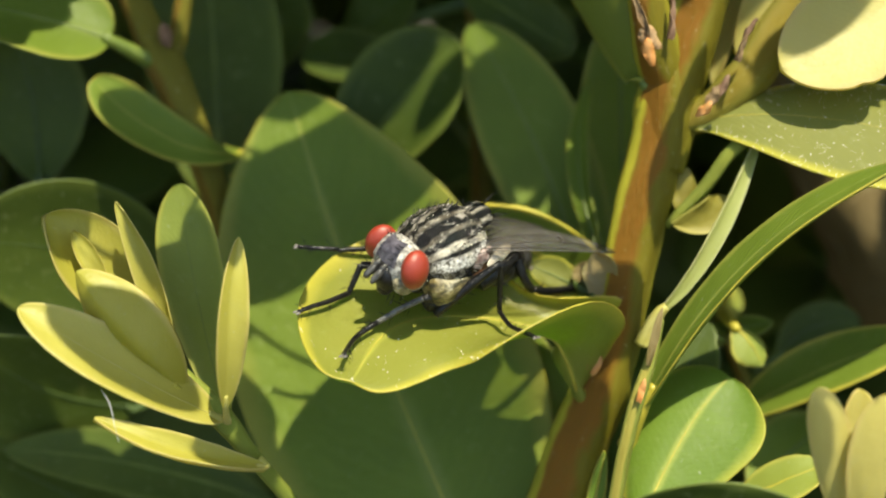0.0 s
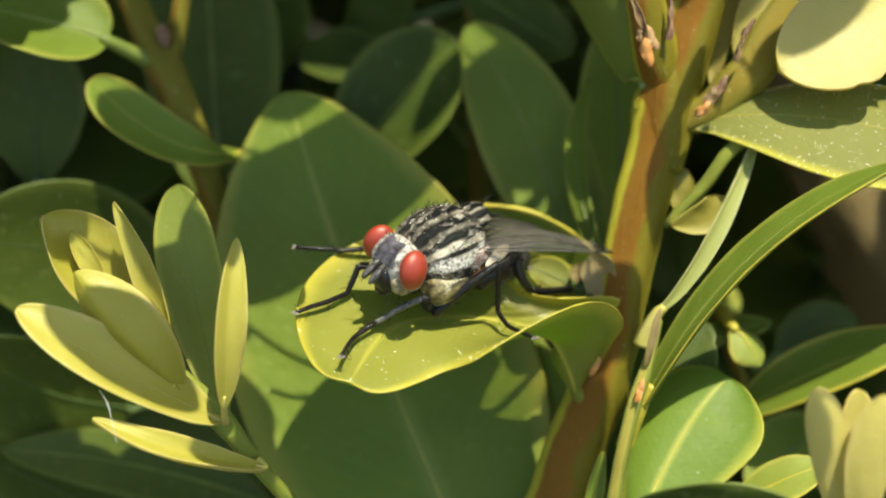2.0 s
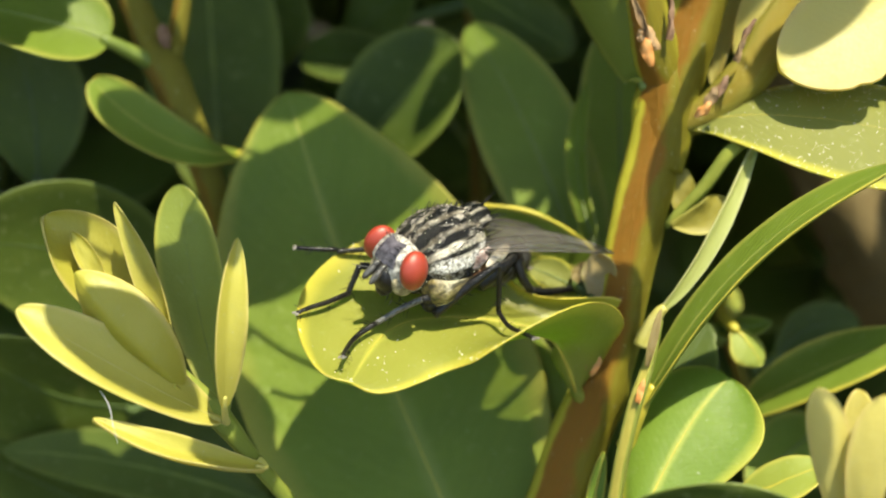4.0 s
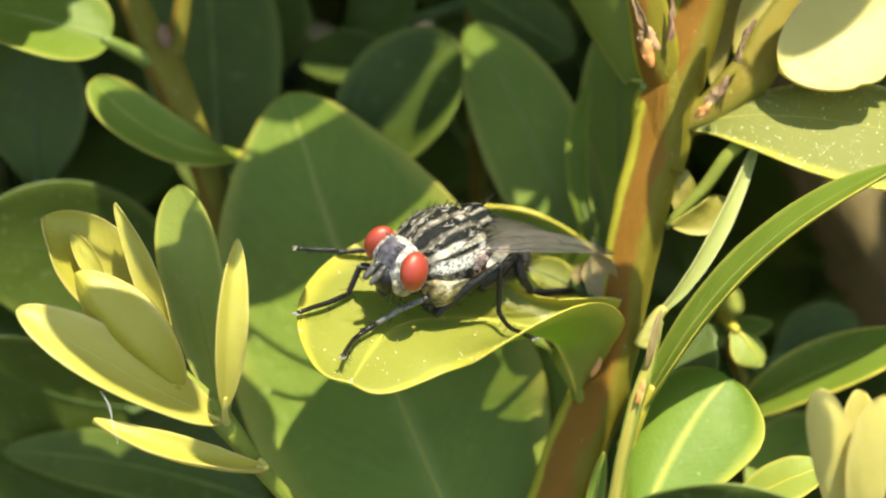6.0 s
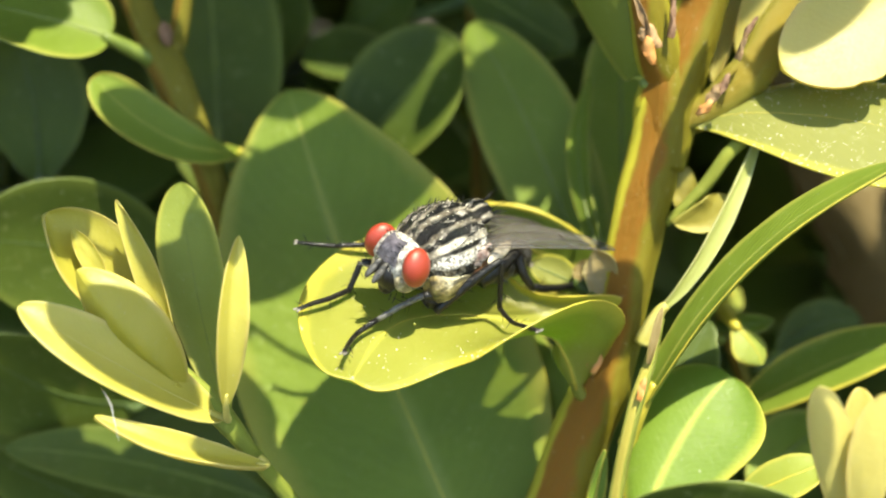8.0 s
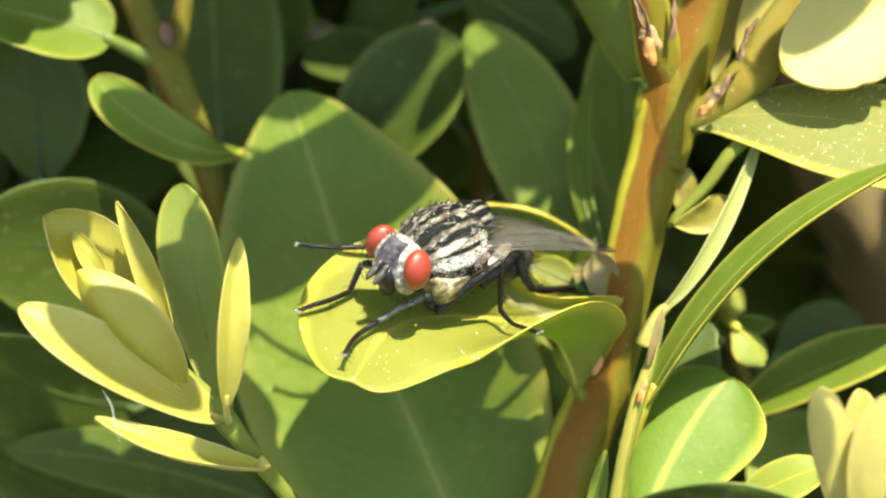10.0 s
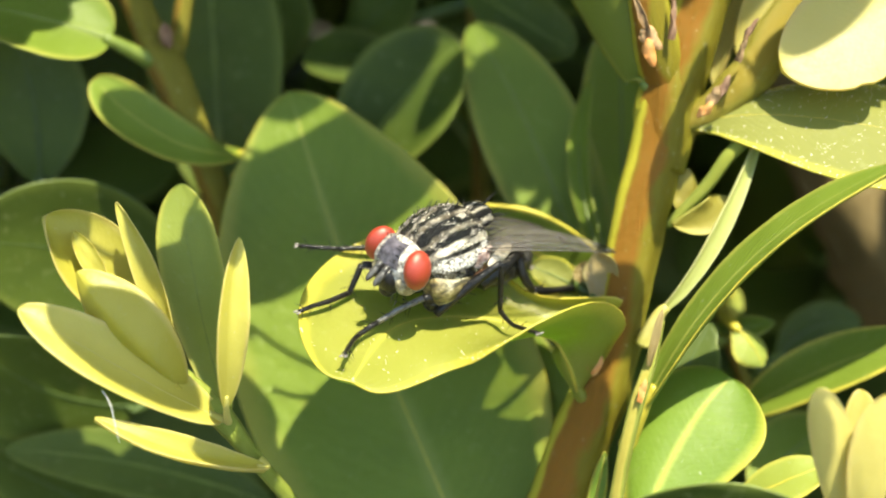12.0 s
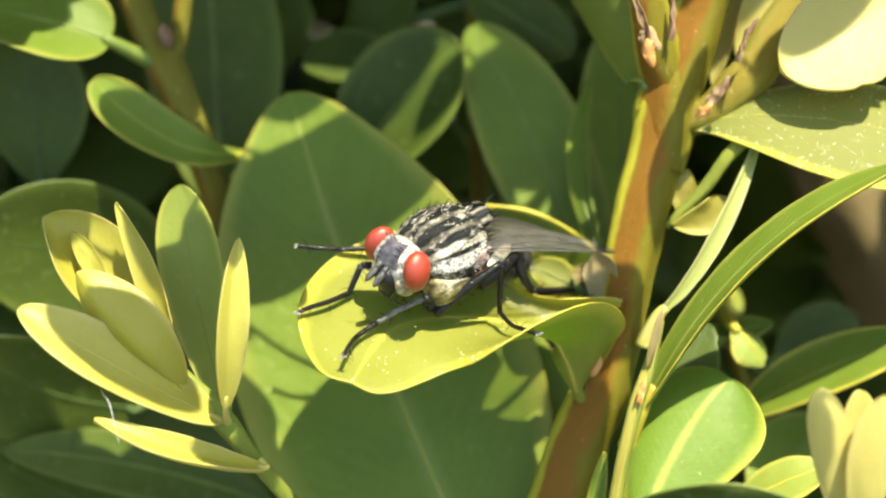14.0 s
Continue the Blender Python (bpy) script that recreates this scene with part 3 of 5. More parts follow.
# normals, push and bites bend this leaf to fit the camera's view
leaf(main, (7.09, -0.33, -8.29), [(6.46, -0.1, -6.16), (5.23, 0.08, -4.74), (0.67, 0.07, -3.91), (-2.6, -1.69, -3.61)], (-4.47, -6.6, -3.88), 12.00, [(0.22, 0.94, -0.24), (0.62, 0.78, 0.03), (0.18, 0.1, 0.98), (0.03, -0.03, 1), (-0.03, -0.25, 0.97)], PERCH_LEAF, EDGE_YELLOW,
     label="yellow-green leaf with rolled sides and notched tip", stalk=(8.82, -0.08, -9.94), cup=(96, 24), cup2=(85, -9), peak=0.63, blunt=0.596, notch=0.03, rim=0.06, ridge=0.06, under=True, rows=64, cols=24, wave=0.1, ease=4, grains=230, girth=0.34, stalk_skin=PERCH_LEAF, push=(0.33, 0.08, (3.9, -1.3, 2.4)), bites=((0.36, 1, 0.13, 0.55), (0.47, 1, 0.07, 0.5)), mend=(0.48, 0.9, 40), seed=1)
leaf(main, (9.19, 6.31, -5.18), (4.77, 7.02, -3.84), (0.03, 7.75, -2.47), 4.73, (0, -1, 0.05), MID_LEAF, EDGE_YELLOW,
     stalk=(9.32, 5.32, -3.84), cup=(15, 15), blunt=0.55, rim=0.17, ridge=0.04, seed=2)
leaf(main, (2.74, -3.15, -20.84), [(-1.25, 2.7, -14.1), (-6.02, 9.29, -4.9)], (-9.16, 14.66, 3.07), 16.82, (-0.1, -0.66, 0.75), MID_LEAF, EDGE_YELLOW,
     label="broad green leaf standing behind the fly", stalk=(4.44, -4.34, -19.87), cup=(12, 22), peak=0.47, blunt=0.72, notch=0.012, rim=0.05, ridge=0.06, rows=40, cols=20, wave=0.35, seed=3)
leaf(main, (10.64, 7.59, 5.76), (9.31, 11.18, 8.25), (5.71, 15.23, 11.6), 4.60, (-0.1, 0.8, 0.45), FRESH_LEAF, EDGE_GREEN,
     stalk=(11.26, 7.85, 5.18), cup=(20, 15), blunt=0.55, seed=4)
leaf(main, (12.72, 6.56, 3.81), (19.0, 5.0, 4.95), (29.2, 3.0, 3.3), 7.40, (0.05, -0.6, 0.8), DUSTY_LEAF, EDGE_YELLOW,
     label="leaf dusted with pale grains", stalk=(11.86, 6.87, 3.33), cup=(10, 8), cup2=(-50, -35), peak=0.66, blunt=0.72, rim=0.07, ridge=0.02, grains=900, seed=5)
leaf(main, (10.25, -2, -8.03), (14.78, -0.85, -0.33), (21.18, -1.14, 5.1), 2.70, (-0.45, -0.09, 0.89), MID_LEAF, EDGE_YELLOW,
     label="long narrow leaf with bright margin", stalk=(9.53, -2.14, -10.42), cup=(50, 30), cup2=(15, 5), peak=0.5, blunt=0.5, rim=0.06, ridge=0.012, seed=6)
leaf(main, (11.12, 0.57, -4.04), (13.82, 1.94, -0.61), (16.7, 5.9, 4.2), 0.85, (0.5, -0.39, 0.77), SILVER_LEAF, EDGE_PALE,
     stalk=(10.41, 0.33, -5.77), cup=(40, 40), peak=0.6, ridge=0, rim=0.012, thick=0.4, seed=7)
leaf(main, (9.5, -6.66, -12.52), (12.41, -2.61, -9.17), (15.15, 0, -7.45), 7.02, (0, -0.45, 0.9), LIME_LEAF, EDGE_YELLOW,
     label="sunlit green leaf with a notched tip", stalk=(8.74, -6.17, -14.8), cup=(14, 20), cup2=(-60, -45), peak=0.62, blunt=0.5, notch=0.03, rim=0.05, ridge=0.04, seed=8)
# separate dark leaf in place of the shade across the lime leaf
leaf(main, (10.87, -2.59, -13.39), (12.4, 0.67, -9.38), (14.52, 3.41, -6.36), 3.72, (-0.3, -0.7, 0.5), DARK_LEAF, EDGE_DARK,
     label="dark stand-in for the shaded part of the lime leaf, brownish damaged margin", stalk=(9.09, -2.87, -13.92), cup=(15, 15), bites=((0.9, 1, 0.03, 0.15),), seed=52)
leaf(main, (7.61, -4.09, -15.15), (7.99, -2.99, -13.07), (8.49, -1.88, -10.99), 0.78, (0.2, -0.4, 0.9), LIME_LEAF, EDGE_YELLOW,
     stalk=(7.46, -4.28, -16.14), cup=(25, 25), seed=51)
leaf(main, (7.05, -10.46, -9.02), (11.18, -10.65, -7.25), (16.39, -11.66, -7.01), 2.41, (0, -1, 0.07), DARK_LEAF, EDGE_GREEN,
     stalk=(7.37, -5.25, -14.13), cup=(20, 10), seed=9)
leaf(main, (7.9, 2.29, -4.21), (8.32, 2.92, -3.03), (7.96, 3.46, -2.01), 1.90, (-0.3, -0.95, 0.11), BRACT, EDGE_DARK,
     label="small brownish leaf at the node", stalk=(9.23, 3.01, -4.99), cup=(30, 40), ridge=0, rim=0.012, thick=0.4, seed=10)
leaf(main, (7.24, 3.51, -4.05), (7.48, 3.79, -3.52), (7.73, 4.12, -2.91), 1.02, (-0.3, -0.95, 0.11), BRACT, EDGE_DARK,
     stalk=(8.28, 2.95, -4.25), cup=(30, 30), ridge=0, rim=0.012, thick=0.3, seed=55)
leaf(main, (7.48, 3.84, -4.49), (6.11, 4.16, -3.9), (4.62, 4.44, -3.36), 1.93, (0, -0.6, 0.8), DUSTY_LEAF, EDGE_GREEN,
     stalk=(8.3, 3.12, -4.35), cup=(30, 30), seed=11)
leaf(main, (9.09, 6.63, -4.56), (7.86, 10.98, -0.65), (8.7, 14.88, 3.48), 1.55, (-0.62, -0.78, 0.02), MID_LEAF, EDGE_GREEN,
     stalk=(9.32, 5.17, -4.11), cup=(20, 20), seed=12)
leaf(main, (12.93, 4.85, -0.68), (12.84, 5.41, 0.38), (13.02, 6.07, 1.63), 1.26, (-0.21, -0.96, 0.16), OLIVE_BRACT, EDGE_GREEN,
     cup=(30, 30), ridge=0, rim=0.012, thick=0.4, seed=13)
leaf(main, (14.78, 5.05, 0.55), (13.99, 4.38, -0.28), (12.08, 3.95, -0.66), 1.84, (0, -0.99, 0.14), OLIVE_BRACT, EDGE_GREEN,
     label="small yellowish bract", cup=(40, 40), peak=0.45, ridge=0, rim=0.012, thick=0.4, seed=14)
twig(main, "side_twig", [(20.16, 11.71, 10.95), (18.23, 9.97, 8.53), (16.46, 8.01, 6.54), (14.44, 7.06, 4.76), (12.16, 6.97, 3.52)],
     [1.09, 1.14, 1.19, 1.01, 0.66], OLIVE_TWIG, label="olive side twig")
twig(main, "side_twig", [(15.97, 5.48, 3.91), (14.8, 4.93, 2.88), (13.76, 4.72, 1.2), (11.86, 4.55, -1.03)],
     [0.41, 0.38, 0.35, 0.24], GREEN_TWIG, label="olive side twig")
twig(main, "side_shoot", [(10.9, -0.95, -3.49), (10.34, -2.18, -5.17), (9.69, -3.2, -6.67), (9.18, -4.12, -8.4), (8.8, -4.9, -10.07), (8.5, -5.77, -12.56), (7.92, -7.42, -20.25), (7.77, -5.2, -37.06), (8.17, 1.2, -82.06), (10.5, 26.23, -210), (10.5, 26.23, -354)],
     [0.20, 0.31, 0.36, 0.36, 0.36, 0.37, 0.37, 0.40, 0.48, 0.62, 0.81], SHOOT_TWIG, label="pale yellow-green side shoot")
twig(main, "side_shoot", [(10.27, 9.67, 11.79), (10.72, 8.53, 9.43), (11.2, 7.95, 7.49), (11.98, 7.85, 5.18), (12.35, 7.31, 2.66)],
     [0.94, 1.00, 1.09, 1.26, 1.03], TWIG, label="olive side shoot")
twig(main, "node_swelling", [(11.89, 9.38, 7.63), (12.04, 8.2, 5.85), (11.86, 7.15, 3.86), (11.4, 6.05, 1.57)],
     [0.90, 1.50, 1.59, 1.26], TWIG, label="swollen reddish node of the stem", sides=24)
bud_scale(main, (10.66, 5.84, 7.37), (10.3, 6.16, 8.81), 0.86, (0, -0.77, 0.63), DRY_SCALE, label="orange bud scale", name="bud_scale", cup=(-75, -80), blunt=0.8)
bud_scale(main, (10.98, 6.15, 8.16), (10.42, 6.45, 9.37), 0.57, (0.28, -0.74, 0.61), WHITE_SCAR, label="pale dry scale", name="bud_scale", cup=(-60, -80))
bud_scale(main, (10.2, 6.41, 8.43), (10.05, 6.57, 9.15), 0.46, (-0.28, -0.74, 0.61), WHITE_SCAR, label="pale dry scale", name="bud_scale", cup=(-60, -80))
bud_scale(main, (10.45, 6.46, 8.95), (9.65, 7.4, 10.72), 0.37, (-0.52, -0.64, 0.57), DRY_STRIP, label="curled dry scale strip", name="bud_scale", cup=(60, 90))
bud_scale(main, (11.53, 6.59, 8.55), (11.67, 7.74, 10.5), 0.29, (0.52, -0.64, 0.57), BROWN_SCALE, label="brown dry strip", name="bud_scale", cup=(60, 90))
bud_scale(main, (12.87, 4.85, 5.07), (13.65, 4.82, 5.88), 0.52, (-0.19, -0.53, 0.82), DRY_SCALE, label="reddish scale at a node", name="bud_scale", cup=(-70, -70))
bud_scale(main, (13.35, 4.85, 5.5), (13.91, 5.1, 6.62), 0.63, (-0.19, -0.53, 0.82), DRY_STRIP, label="grey-brown scale at a node", name="bud_scale", cup=(-60, -70))
bud_scale(main, (13.86, 5.06, 5.9), (14.48, 5.37, 7.12), 0.40, (-0.19, -0.53, 0.82), BROWN_SCALE, label="brown scale at a node", name="bud_scale", cup=(-50, -70))
bud_scale(main, (14.82, 5.69, 7.72), (15.26, 6.04, 9.03), 0.26, (0.4, -0.7, 0.6), DRY_STRIP, label="brown curled dry strip", name="bud_scale", cup=(60, 100))
bud_scale(main, (15.2, 6.1, 8.71), (15.83, 6.42, 9.73), 0.23, (-0.4, -0.7, 0.6), BROWN_SCALE, label="brown curled dry strip", name="bud_scale", cup=(60, 100))
bud_scale(main, (9.59, -3.79, -6.49), (9.93, -3.33, -5.41), 0.28, (0, -0.77, 0.63), DRY_SCALE, label="pale scar at a node", name="bud_scale")
bud_scale(main, (10.14, -2.71, -5.09), (10.84, -1.36, -2.56), 0.4, (-0.19, -0.76, 0.62), BRACT, label="pale stipule", name="bud_scale")
bud_scale(main, (7.66, -0.39, -7.12), (8.03, -0.09, -5.92), 0.76, (0, -0.77, 0.63), DRY_SCALE, label="reddish bud", name="bud_scale")
# unseen leaf added overhead to cast the shade on the broad leaf
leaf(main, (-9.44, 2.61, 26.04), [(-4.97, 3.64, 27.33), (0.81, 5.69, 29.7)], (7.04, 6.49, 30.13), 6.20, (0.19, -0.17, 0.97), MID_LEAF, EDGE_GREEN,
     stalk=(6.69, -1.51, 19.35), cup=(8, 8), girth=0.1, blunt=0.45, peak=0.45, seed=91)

shoot = thing("box_sprig", (-7.02, -4.5, -12.73), "young yellow-green shoot tip with unfolding leaves", "plant", "sprigs of the box shrub")
twig(shoot, "stem", [(-14.13, -1.5, -4.95), (-12.57, -2.88, -6.05), (-10.89, -3.69, -7.58), (-9.74, -3.86, -9.4), (-8.75, -3.69, -11.21), (-7.49, -3.33, -13.72), (-4.56, -2.5, -20.07), (-2.29, -0.03, -36.68), (-0.69, 7.97, -81.68), (0.98, 35.5, -210), (0.98, 35.5, -354)],
     [0.28, 0.56, 0.64, 0.48, 0.43, 0.44, 0.6, 0.76, 0.9, 1.17, 1.52], GREEN_TWIG, label="green shoot stem")
leaf(shoot, (-12.65, -4.14, -5.65), (-14.79, -4.48, -2.03), (-17.3, -2.7, 0.25), 3.82, (-0.31, -0.69, 0.66), YOUNG_LEAF, EDGE_YELLOW,
     label="rounded young yellow leaf", stalk=(-12.27, -3.16, -6.36), cup=(-25, -20), fold=-24, peak=0.52, blunt=0.52, ridge=0, rim=0.012, thick=0.4, girth=0.2, seed=15)
leaf(shoot, (-13.71, -1.9, -5.7), (-16.82, 0.47, -2.32), (-19.55, 0.77, 1.45), 4.71, (0.2, -0.51, 0.84), YOUNG_LEAF, EDGE_YELLOW,
     label="cupped young yellow leaf", stalk=(-12.23, -3.32, -6.25), cup=(60, 55), peak=0.62, blunt=0.55, ridge=0, rim=0.012, thick=0.4, seed=16)
leaf(shoot, (-13.71, -1.5, -4.95), (-14.59, -0.47, -1.3), (-15.99, 0.54, 2.3), 1.40, (-0.2, -0.64, 0.74), YOUNG_LEAF, EDGE_PALE,
     stalk=(-12.65, -3.13, -5.88), cup=(45, 60), peak=0.45, ridge=0, rim=0.012, thick=0.4, seed=17)
leaf(shoot, (-16.68, -0.47, -1.95), (-17.44, -0.07, -0.56), (-18.22, 0.43, 0.81), 1.01, (-0.2, -0.42, 0.89), YOUNG_LEAF, EDGE_YELLOW,
     stalk=(-13.94, -1.67, -4.84), cup=(50, 40), ridge=0, rim=0.012, thick=0.4, seed=18)
leaf(shoot, (-10.88, -4.1, -7.28), (-15.06, -5.27, -3.52), (-19.47, -4.79, -0.49), 3.32, (0.2, -0.35, 0.9), YOUNG_LEAF, EDGE_PALE,
     label="young leaf with pale sunlit rim", stalk=(-10.83, -3.72, -7.63), cup=(25, 20), cup2=(45, 35), peak=0.5, blunt=0.55, rim=0.07, ridge=0.03, girth=0.2, seed=19)
leaf(shoot, (-10.43, -4.88, -5.99), (-9.95, -4.25, -1.61), (-9.61, -1.94, 1.67), 1.64, (0.5, -0.68, 0.53), YOUNG_LEAF, EDGE_PALE,
     label="narrow young leaf standing upright", stalk=(-10.59, -3.85, -7.67), girth=0.14, fold=22, cup=(25, 20), peak=0.5, ridge=0, rim=0.012, thick=0.4, seed=20)
leaf(shoot, (-11, -2.27, -8.54), (-12.84, 1.84, -2.93), (-13.57, 4.21, 1.54), 3.31, (-0.1, -0.73, 0.68), FRESH_LEAF, EDGE_GREEN,
     label="dim green young leaf", stalk=(-10.73, -3.36, -8.45), cup=(20, 15), peak=0.58, blunt=0.52, ridge=0.02, rim=0.04, seed=21)
leaf(shoot, (-8.73, -4.79, -9.66), (-12.25, -6.71, -7.29), (-16.16, -6.75, -5.24), 1.44, (0.05, -0.22, 0.97), YOUNG_LEAF, EDGE_PALE,
     label="narrow bright yellow leaf", stalk=(-9.12, -4.41, -9.57), girth=0.15, fold=18, cup=(20, 20), peak=0.5, rim=0.012, ridge=0, thick=0.4, seed=22)
# unseen stem and leaves added out of view to shade the shoot
twig(shoot, "stem", [(-36, -22, 34), (-37, -18, 20), (-36, -10, 0), (-30, 4, -60), (-22, 16, -200), (-18, 24, -354)], [0.5, 0.7, 0.9, 1.1, 1.4, 1.8], GREEN_TWIG)
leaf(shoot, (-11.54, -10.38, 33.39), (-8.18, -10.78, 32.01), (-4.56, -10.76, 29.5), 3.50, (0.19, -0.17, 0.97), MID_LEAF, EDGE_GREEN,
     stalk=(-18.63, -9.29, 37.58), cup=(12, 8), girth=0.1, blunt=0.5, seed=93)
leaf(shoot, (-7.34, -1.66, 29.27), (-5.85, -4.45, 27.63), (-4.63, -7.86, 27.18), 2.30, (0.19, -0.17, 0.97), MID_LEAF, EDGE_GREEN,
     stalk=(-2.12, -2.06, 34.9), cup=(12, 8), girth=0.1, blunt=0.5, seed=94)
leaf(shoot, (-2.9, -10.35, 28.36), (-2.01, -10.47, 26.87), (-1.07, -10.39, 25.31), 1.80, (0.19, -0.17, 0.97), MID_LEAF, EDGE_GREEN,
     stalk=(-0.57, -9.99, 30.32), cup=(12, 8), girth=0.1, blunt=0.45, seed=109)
# more unseen leaves, each added to cast shade on a chosen spot
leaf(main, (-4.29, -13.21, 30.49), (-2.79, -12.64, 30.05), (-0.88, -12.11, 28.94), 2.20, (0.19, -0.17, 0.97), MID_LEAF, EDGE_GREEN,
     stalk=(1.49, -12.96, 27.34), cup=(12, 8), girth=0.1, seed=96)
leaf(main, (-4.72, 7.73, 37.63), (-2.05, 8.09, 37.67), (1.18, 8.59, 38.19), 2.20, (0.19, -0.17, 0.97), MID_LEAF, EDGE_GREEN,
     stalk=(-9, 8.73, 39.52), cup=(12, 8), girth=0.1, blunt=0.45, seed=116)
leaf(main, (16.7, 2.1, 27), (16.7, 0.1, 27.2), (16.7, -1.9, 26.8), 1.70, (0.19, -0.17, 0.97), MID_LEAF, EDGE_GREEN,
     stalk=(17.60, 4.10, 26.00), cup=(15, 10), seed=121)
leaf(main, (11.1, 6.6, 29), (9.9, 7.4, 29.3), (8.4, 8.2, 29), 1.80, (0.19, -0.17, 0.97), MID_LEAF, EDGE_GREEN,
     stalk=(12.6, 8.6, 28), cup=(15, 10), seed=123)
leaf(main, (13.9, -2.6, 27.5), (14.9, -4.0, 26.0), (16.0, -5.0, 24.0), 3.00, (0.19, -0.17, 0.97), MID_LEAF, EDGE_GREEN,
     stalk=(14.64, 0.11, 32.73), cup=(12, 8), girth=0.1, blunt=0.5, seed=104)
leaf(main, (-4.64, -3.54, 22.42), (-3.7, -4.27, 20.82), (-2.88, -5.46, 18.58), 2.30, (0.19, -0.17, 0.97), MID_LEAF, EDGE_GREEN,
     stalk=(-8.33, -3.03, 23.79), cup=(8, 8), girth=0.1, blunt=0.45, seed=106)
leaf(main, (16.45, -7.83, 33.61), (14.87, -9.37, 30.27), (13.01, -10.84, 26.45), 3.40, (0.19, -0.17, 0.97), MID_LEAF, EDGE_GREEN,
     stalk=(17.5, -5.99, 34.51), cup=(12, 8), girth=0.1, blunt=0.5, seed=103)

back_left = thing("box_sprig", (-11.83, 10.92, -5.01), "shaded box twig with dark leaves", "plant", "sprigs of the box shrub")
twig(back_left, "stem", [(-18.76, 17.47, 9.42), (-17.44, 15.92, 6.51), (-15.95, 14.53, 3.89), (-14.47, 12.82, 0.69), (-13.34, 12.02, -2.95), (-12.16, 11.41, -8.36), (-11.11, 10.86, -16.22), (-9.47, 13.53, -33.13), (-7.47, 19.53, -78.13), (-2.16, 41.41, -210), (-2.16, 41.41, -354)],
     [0.86, 0.92, 1.12, 0.92, 0.87, 0.89, 0.89, 0.98, 1.16, 1.52, 1.97], BACK_TWIG, label="olive-brown stem")
twig(back_left, "side_twig", [(-14.9, 17.31, 9.13), (-15.29, 15.92, 6.51), (-15.79, 14.83, 4.47)],
     [0.49, 0.53, 0.59], BACK_TWIG)
leaf(back_left, (-18.84, 13.5, 6.21), (-22.38, 13.13, 7.64), (-27.19, 12.62, 8.83), 5.90, (0.1, -0.5, 0.87), MID_LEAF, EDGE_GREEN,
     label="leaf with a sunlit lower half", stalk=(-16.28, 14.68, 4.18), cup=(25, 20), peak=0.45, blunt=0.5, girth=0.35, seed=23)
leaf(back_left, (-11.58, 13.71, -0.85), [(-13.29, 11.44, 0.21), (-15.5, 10.88, 1.29), (-17.78, 11.13, 2.83)], (-19.51, 11.52, 4.63), 3.19, (0.1, -0.5, 0.85), MID_LEAF, EDGE_YELLOW,
     stalk=(-12.42, 13.86, -2.69), cup=(30, 25), peak=0.68, blunt=0.42, ridge=0.03, rim=0.045, girth=0.25, seed=24)
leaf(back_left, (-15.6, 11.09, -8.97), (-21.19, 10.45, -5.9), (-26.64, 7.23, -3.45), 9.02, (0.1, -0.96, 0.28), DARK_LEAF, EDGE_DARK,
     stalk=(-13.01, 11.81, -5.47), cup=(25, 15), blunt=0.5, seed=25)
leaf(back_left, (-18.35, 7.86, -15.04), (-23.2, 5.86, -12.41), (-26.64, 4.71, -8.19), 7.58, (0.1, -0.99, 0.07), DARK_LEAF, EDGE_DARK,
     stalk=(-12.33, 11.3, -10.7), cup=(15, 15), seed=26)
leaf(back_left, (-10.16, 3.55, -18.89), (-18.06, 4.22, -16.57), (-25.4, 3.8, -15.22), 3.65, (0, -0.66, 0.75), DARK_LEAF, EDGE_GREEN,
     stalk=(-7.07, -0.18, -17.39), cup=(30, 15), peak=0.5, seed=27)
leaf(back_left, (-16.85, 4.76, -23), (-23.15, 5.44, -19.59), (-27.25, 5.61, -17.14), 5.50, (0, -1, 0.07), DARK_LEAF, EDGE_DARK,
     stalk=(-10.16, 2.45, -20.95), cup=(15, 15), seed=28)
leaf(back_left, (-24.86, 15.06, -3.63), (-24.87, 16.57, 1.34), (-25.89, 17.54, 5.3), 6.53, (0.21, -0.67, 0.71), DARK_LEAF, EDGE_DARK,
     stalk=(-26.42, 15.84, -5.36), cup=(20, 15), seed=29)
bud_scale(back_left, (-15.73, 14.26, 5.52), (-15.94, 14.46, 6.96), 0.84, (0, -0.77, 0.63), BROWN_SCALE, label="pinkish bud", name="bud_scale", cup=(70, 60))
# unseen leaves added above this twig to shade its stem and leaves
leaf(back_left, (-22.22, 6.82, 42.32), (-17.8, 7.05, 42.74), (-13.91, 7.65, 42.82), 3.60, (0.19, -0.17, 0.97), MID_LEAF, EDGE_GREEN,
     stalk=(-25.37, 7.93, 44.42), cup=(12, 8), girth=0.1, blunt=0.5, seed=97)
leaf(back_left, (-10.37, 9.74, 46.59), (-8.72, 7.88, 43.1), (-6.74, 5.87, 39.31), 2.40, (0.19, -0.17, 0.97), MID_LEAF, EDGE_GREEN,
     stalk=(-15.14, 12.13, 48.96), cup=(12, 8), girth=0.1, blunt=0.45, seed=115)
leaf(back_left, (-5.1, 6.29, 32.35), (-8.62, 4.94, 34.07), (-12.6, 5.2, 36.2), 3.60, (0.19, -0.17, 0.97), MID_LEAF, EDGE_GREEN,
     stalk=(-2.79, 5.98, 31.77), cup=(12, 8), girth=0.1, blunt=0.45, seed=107)
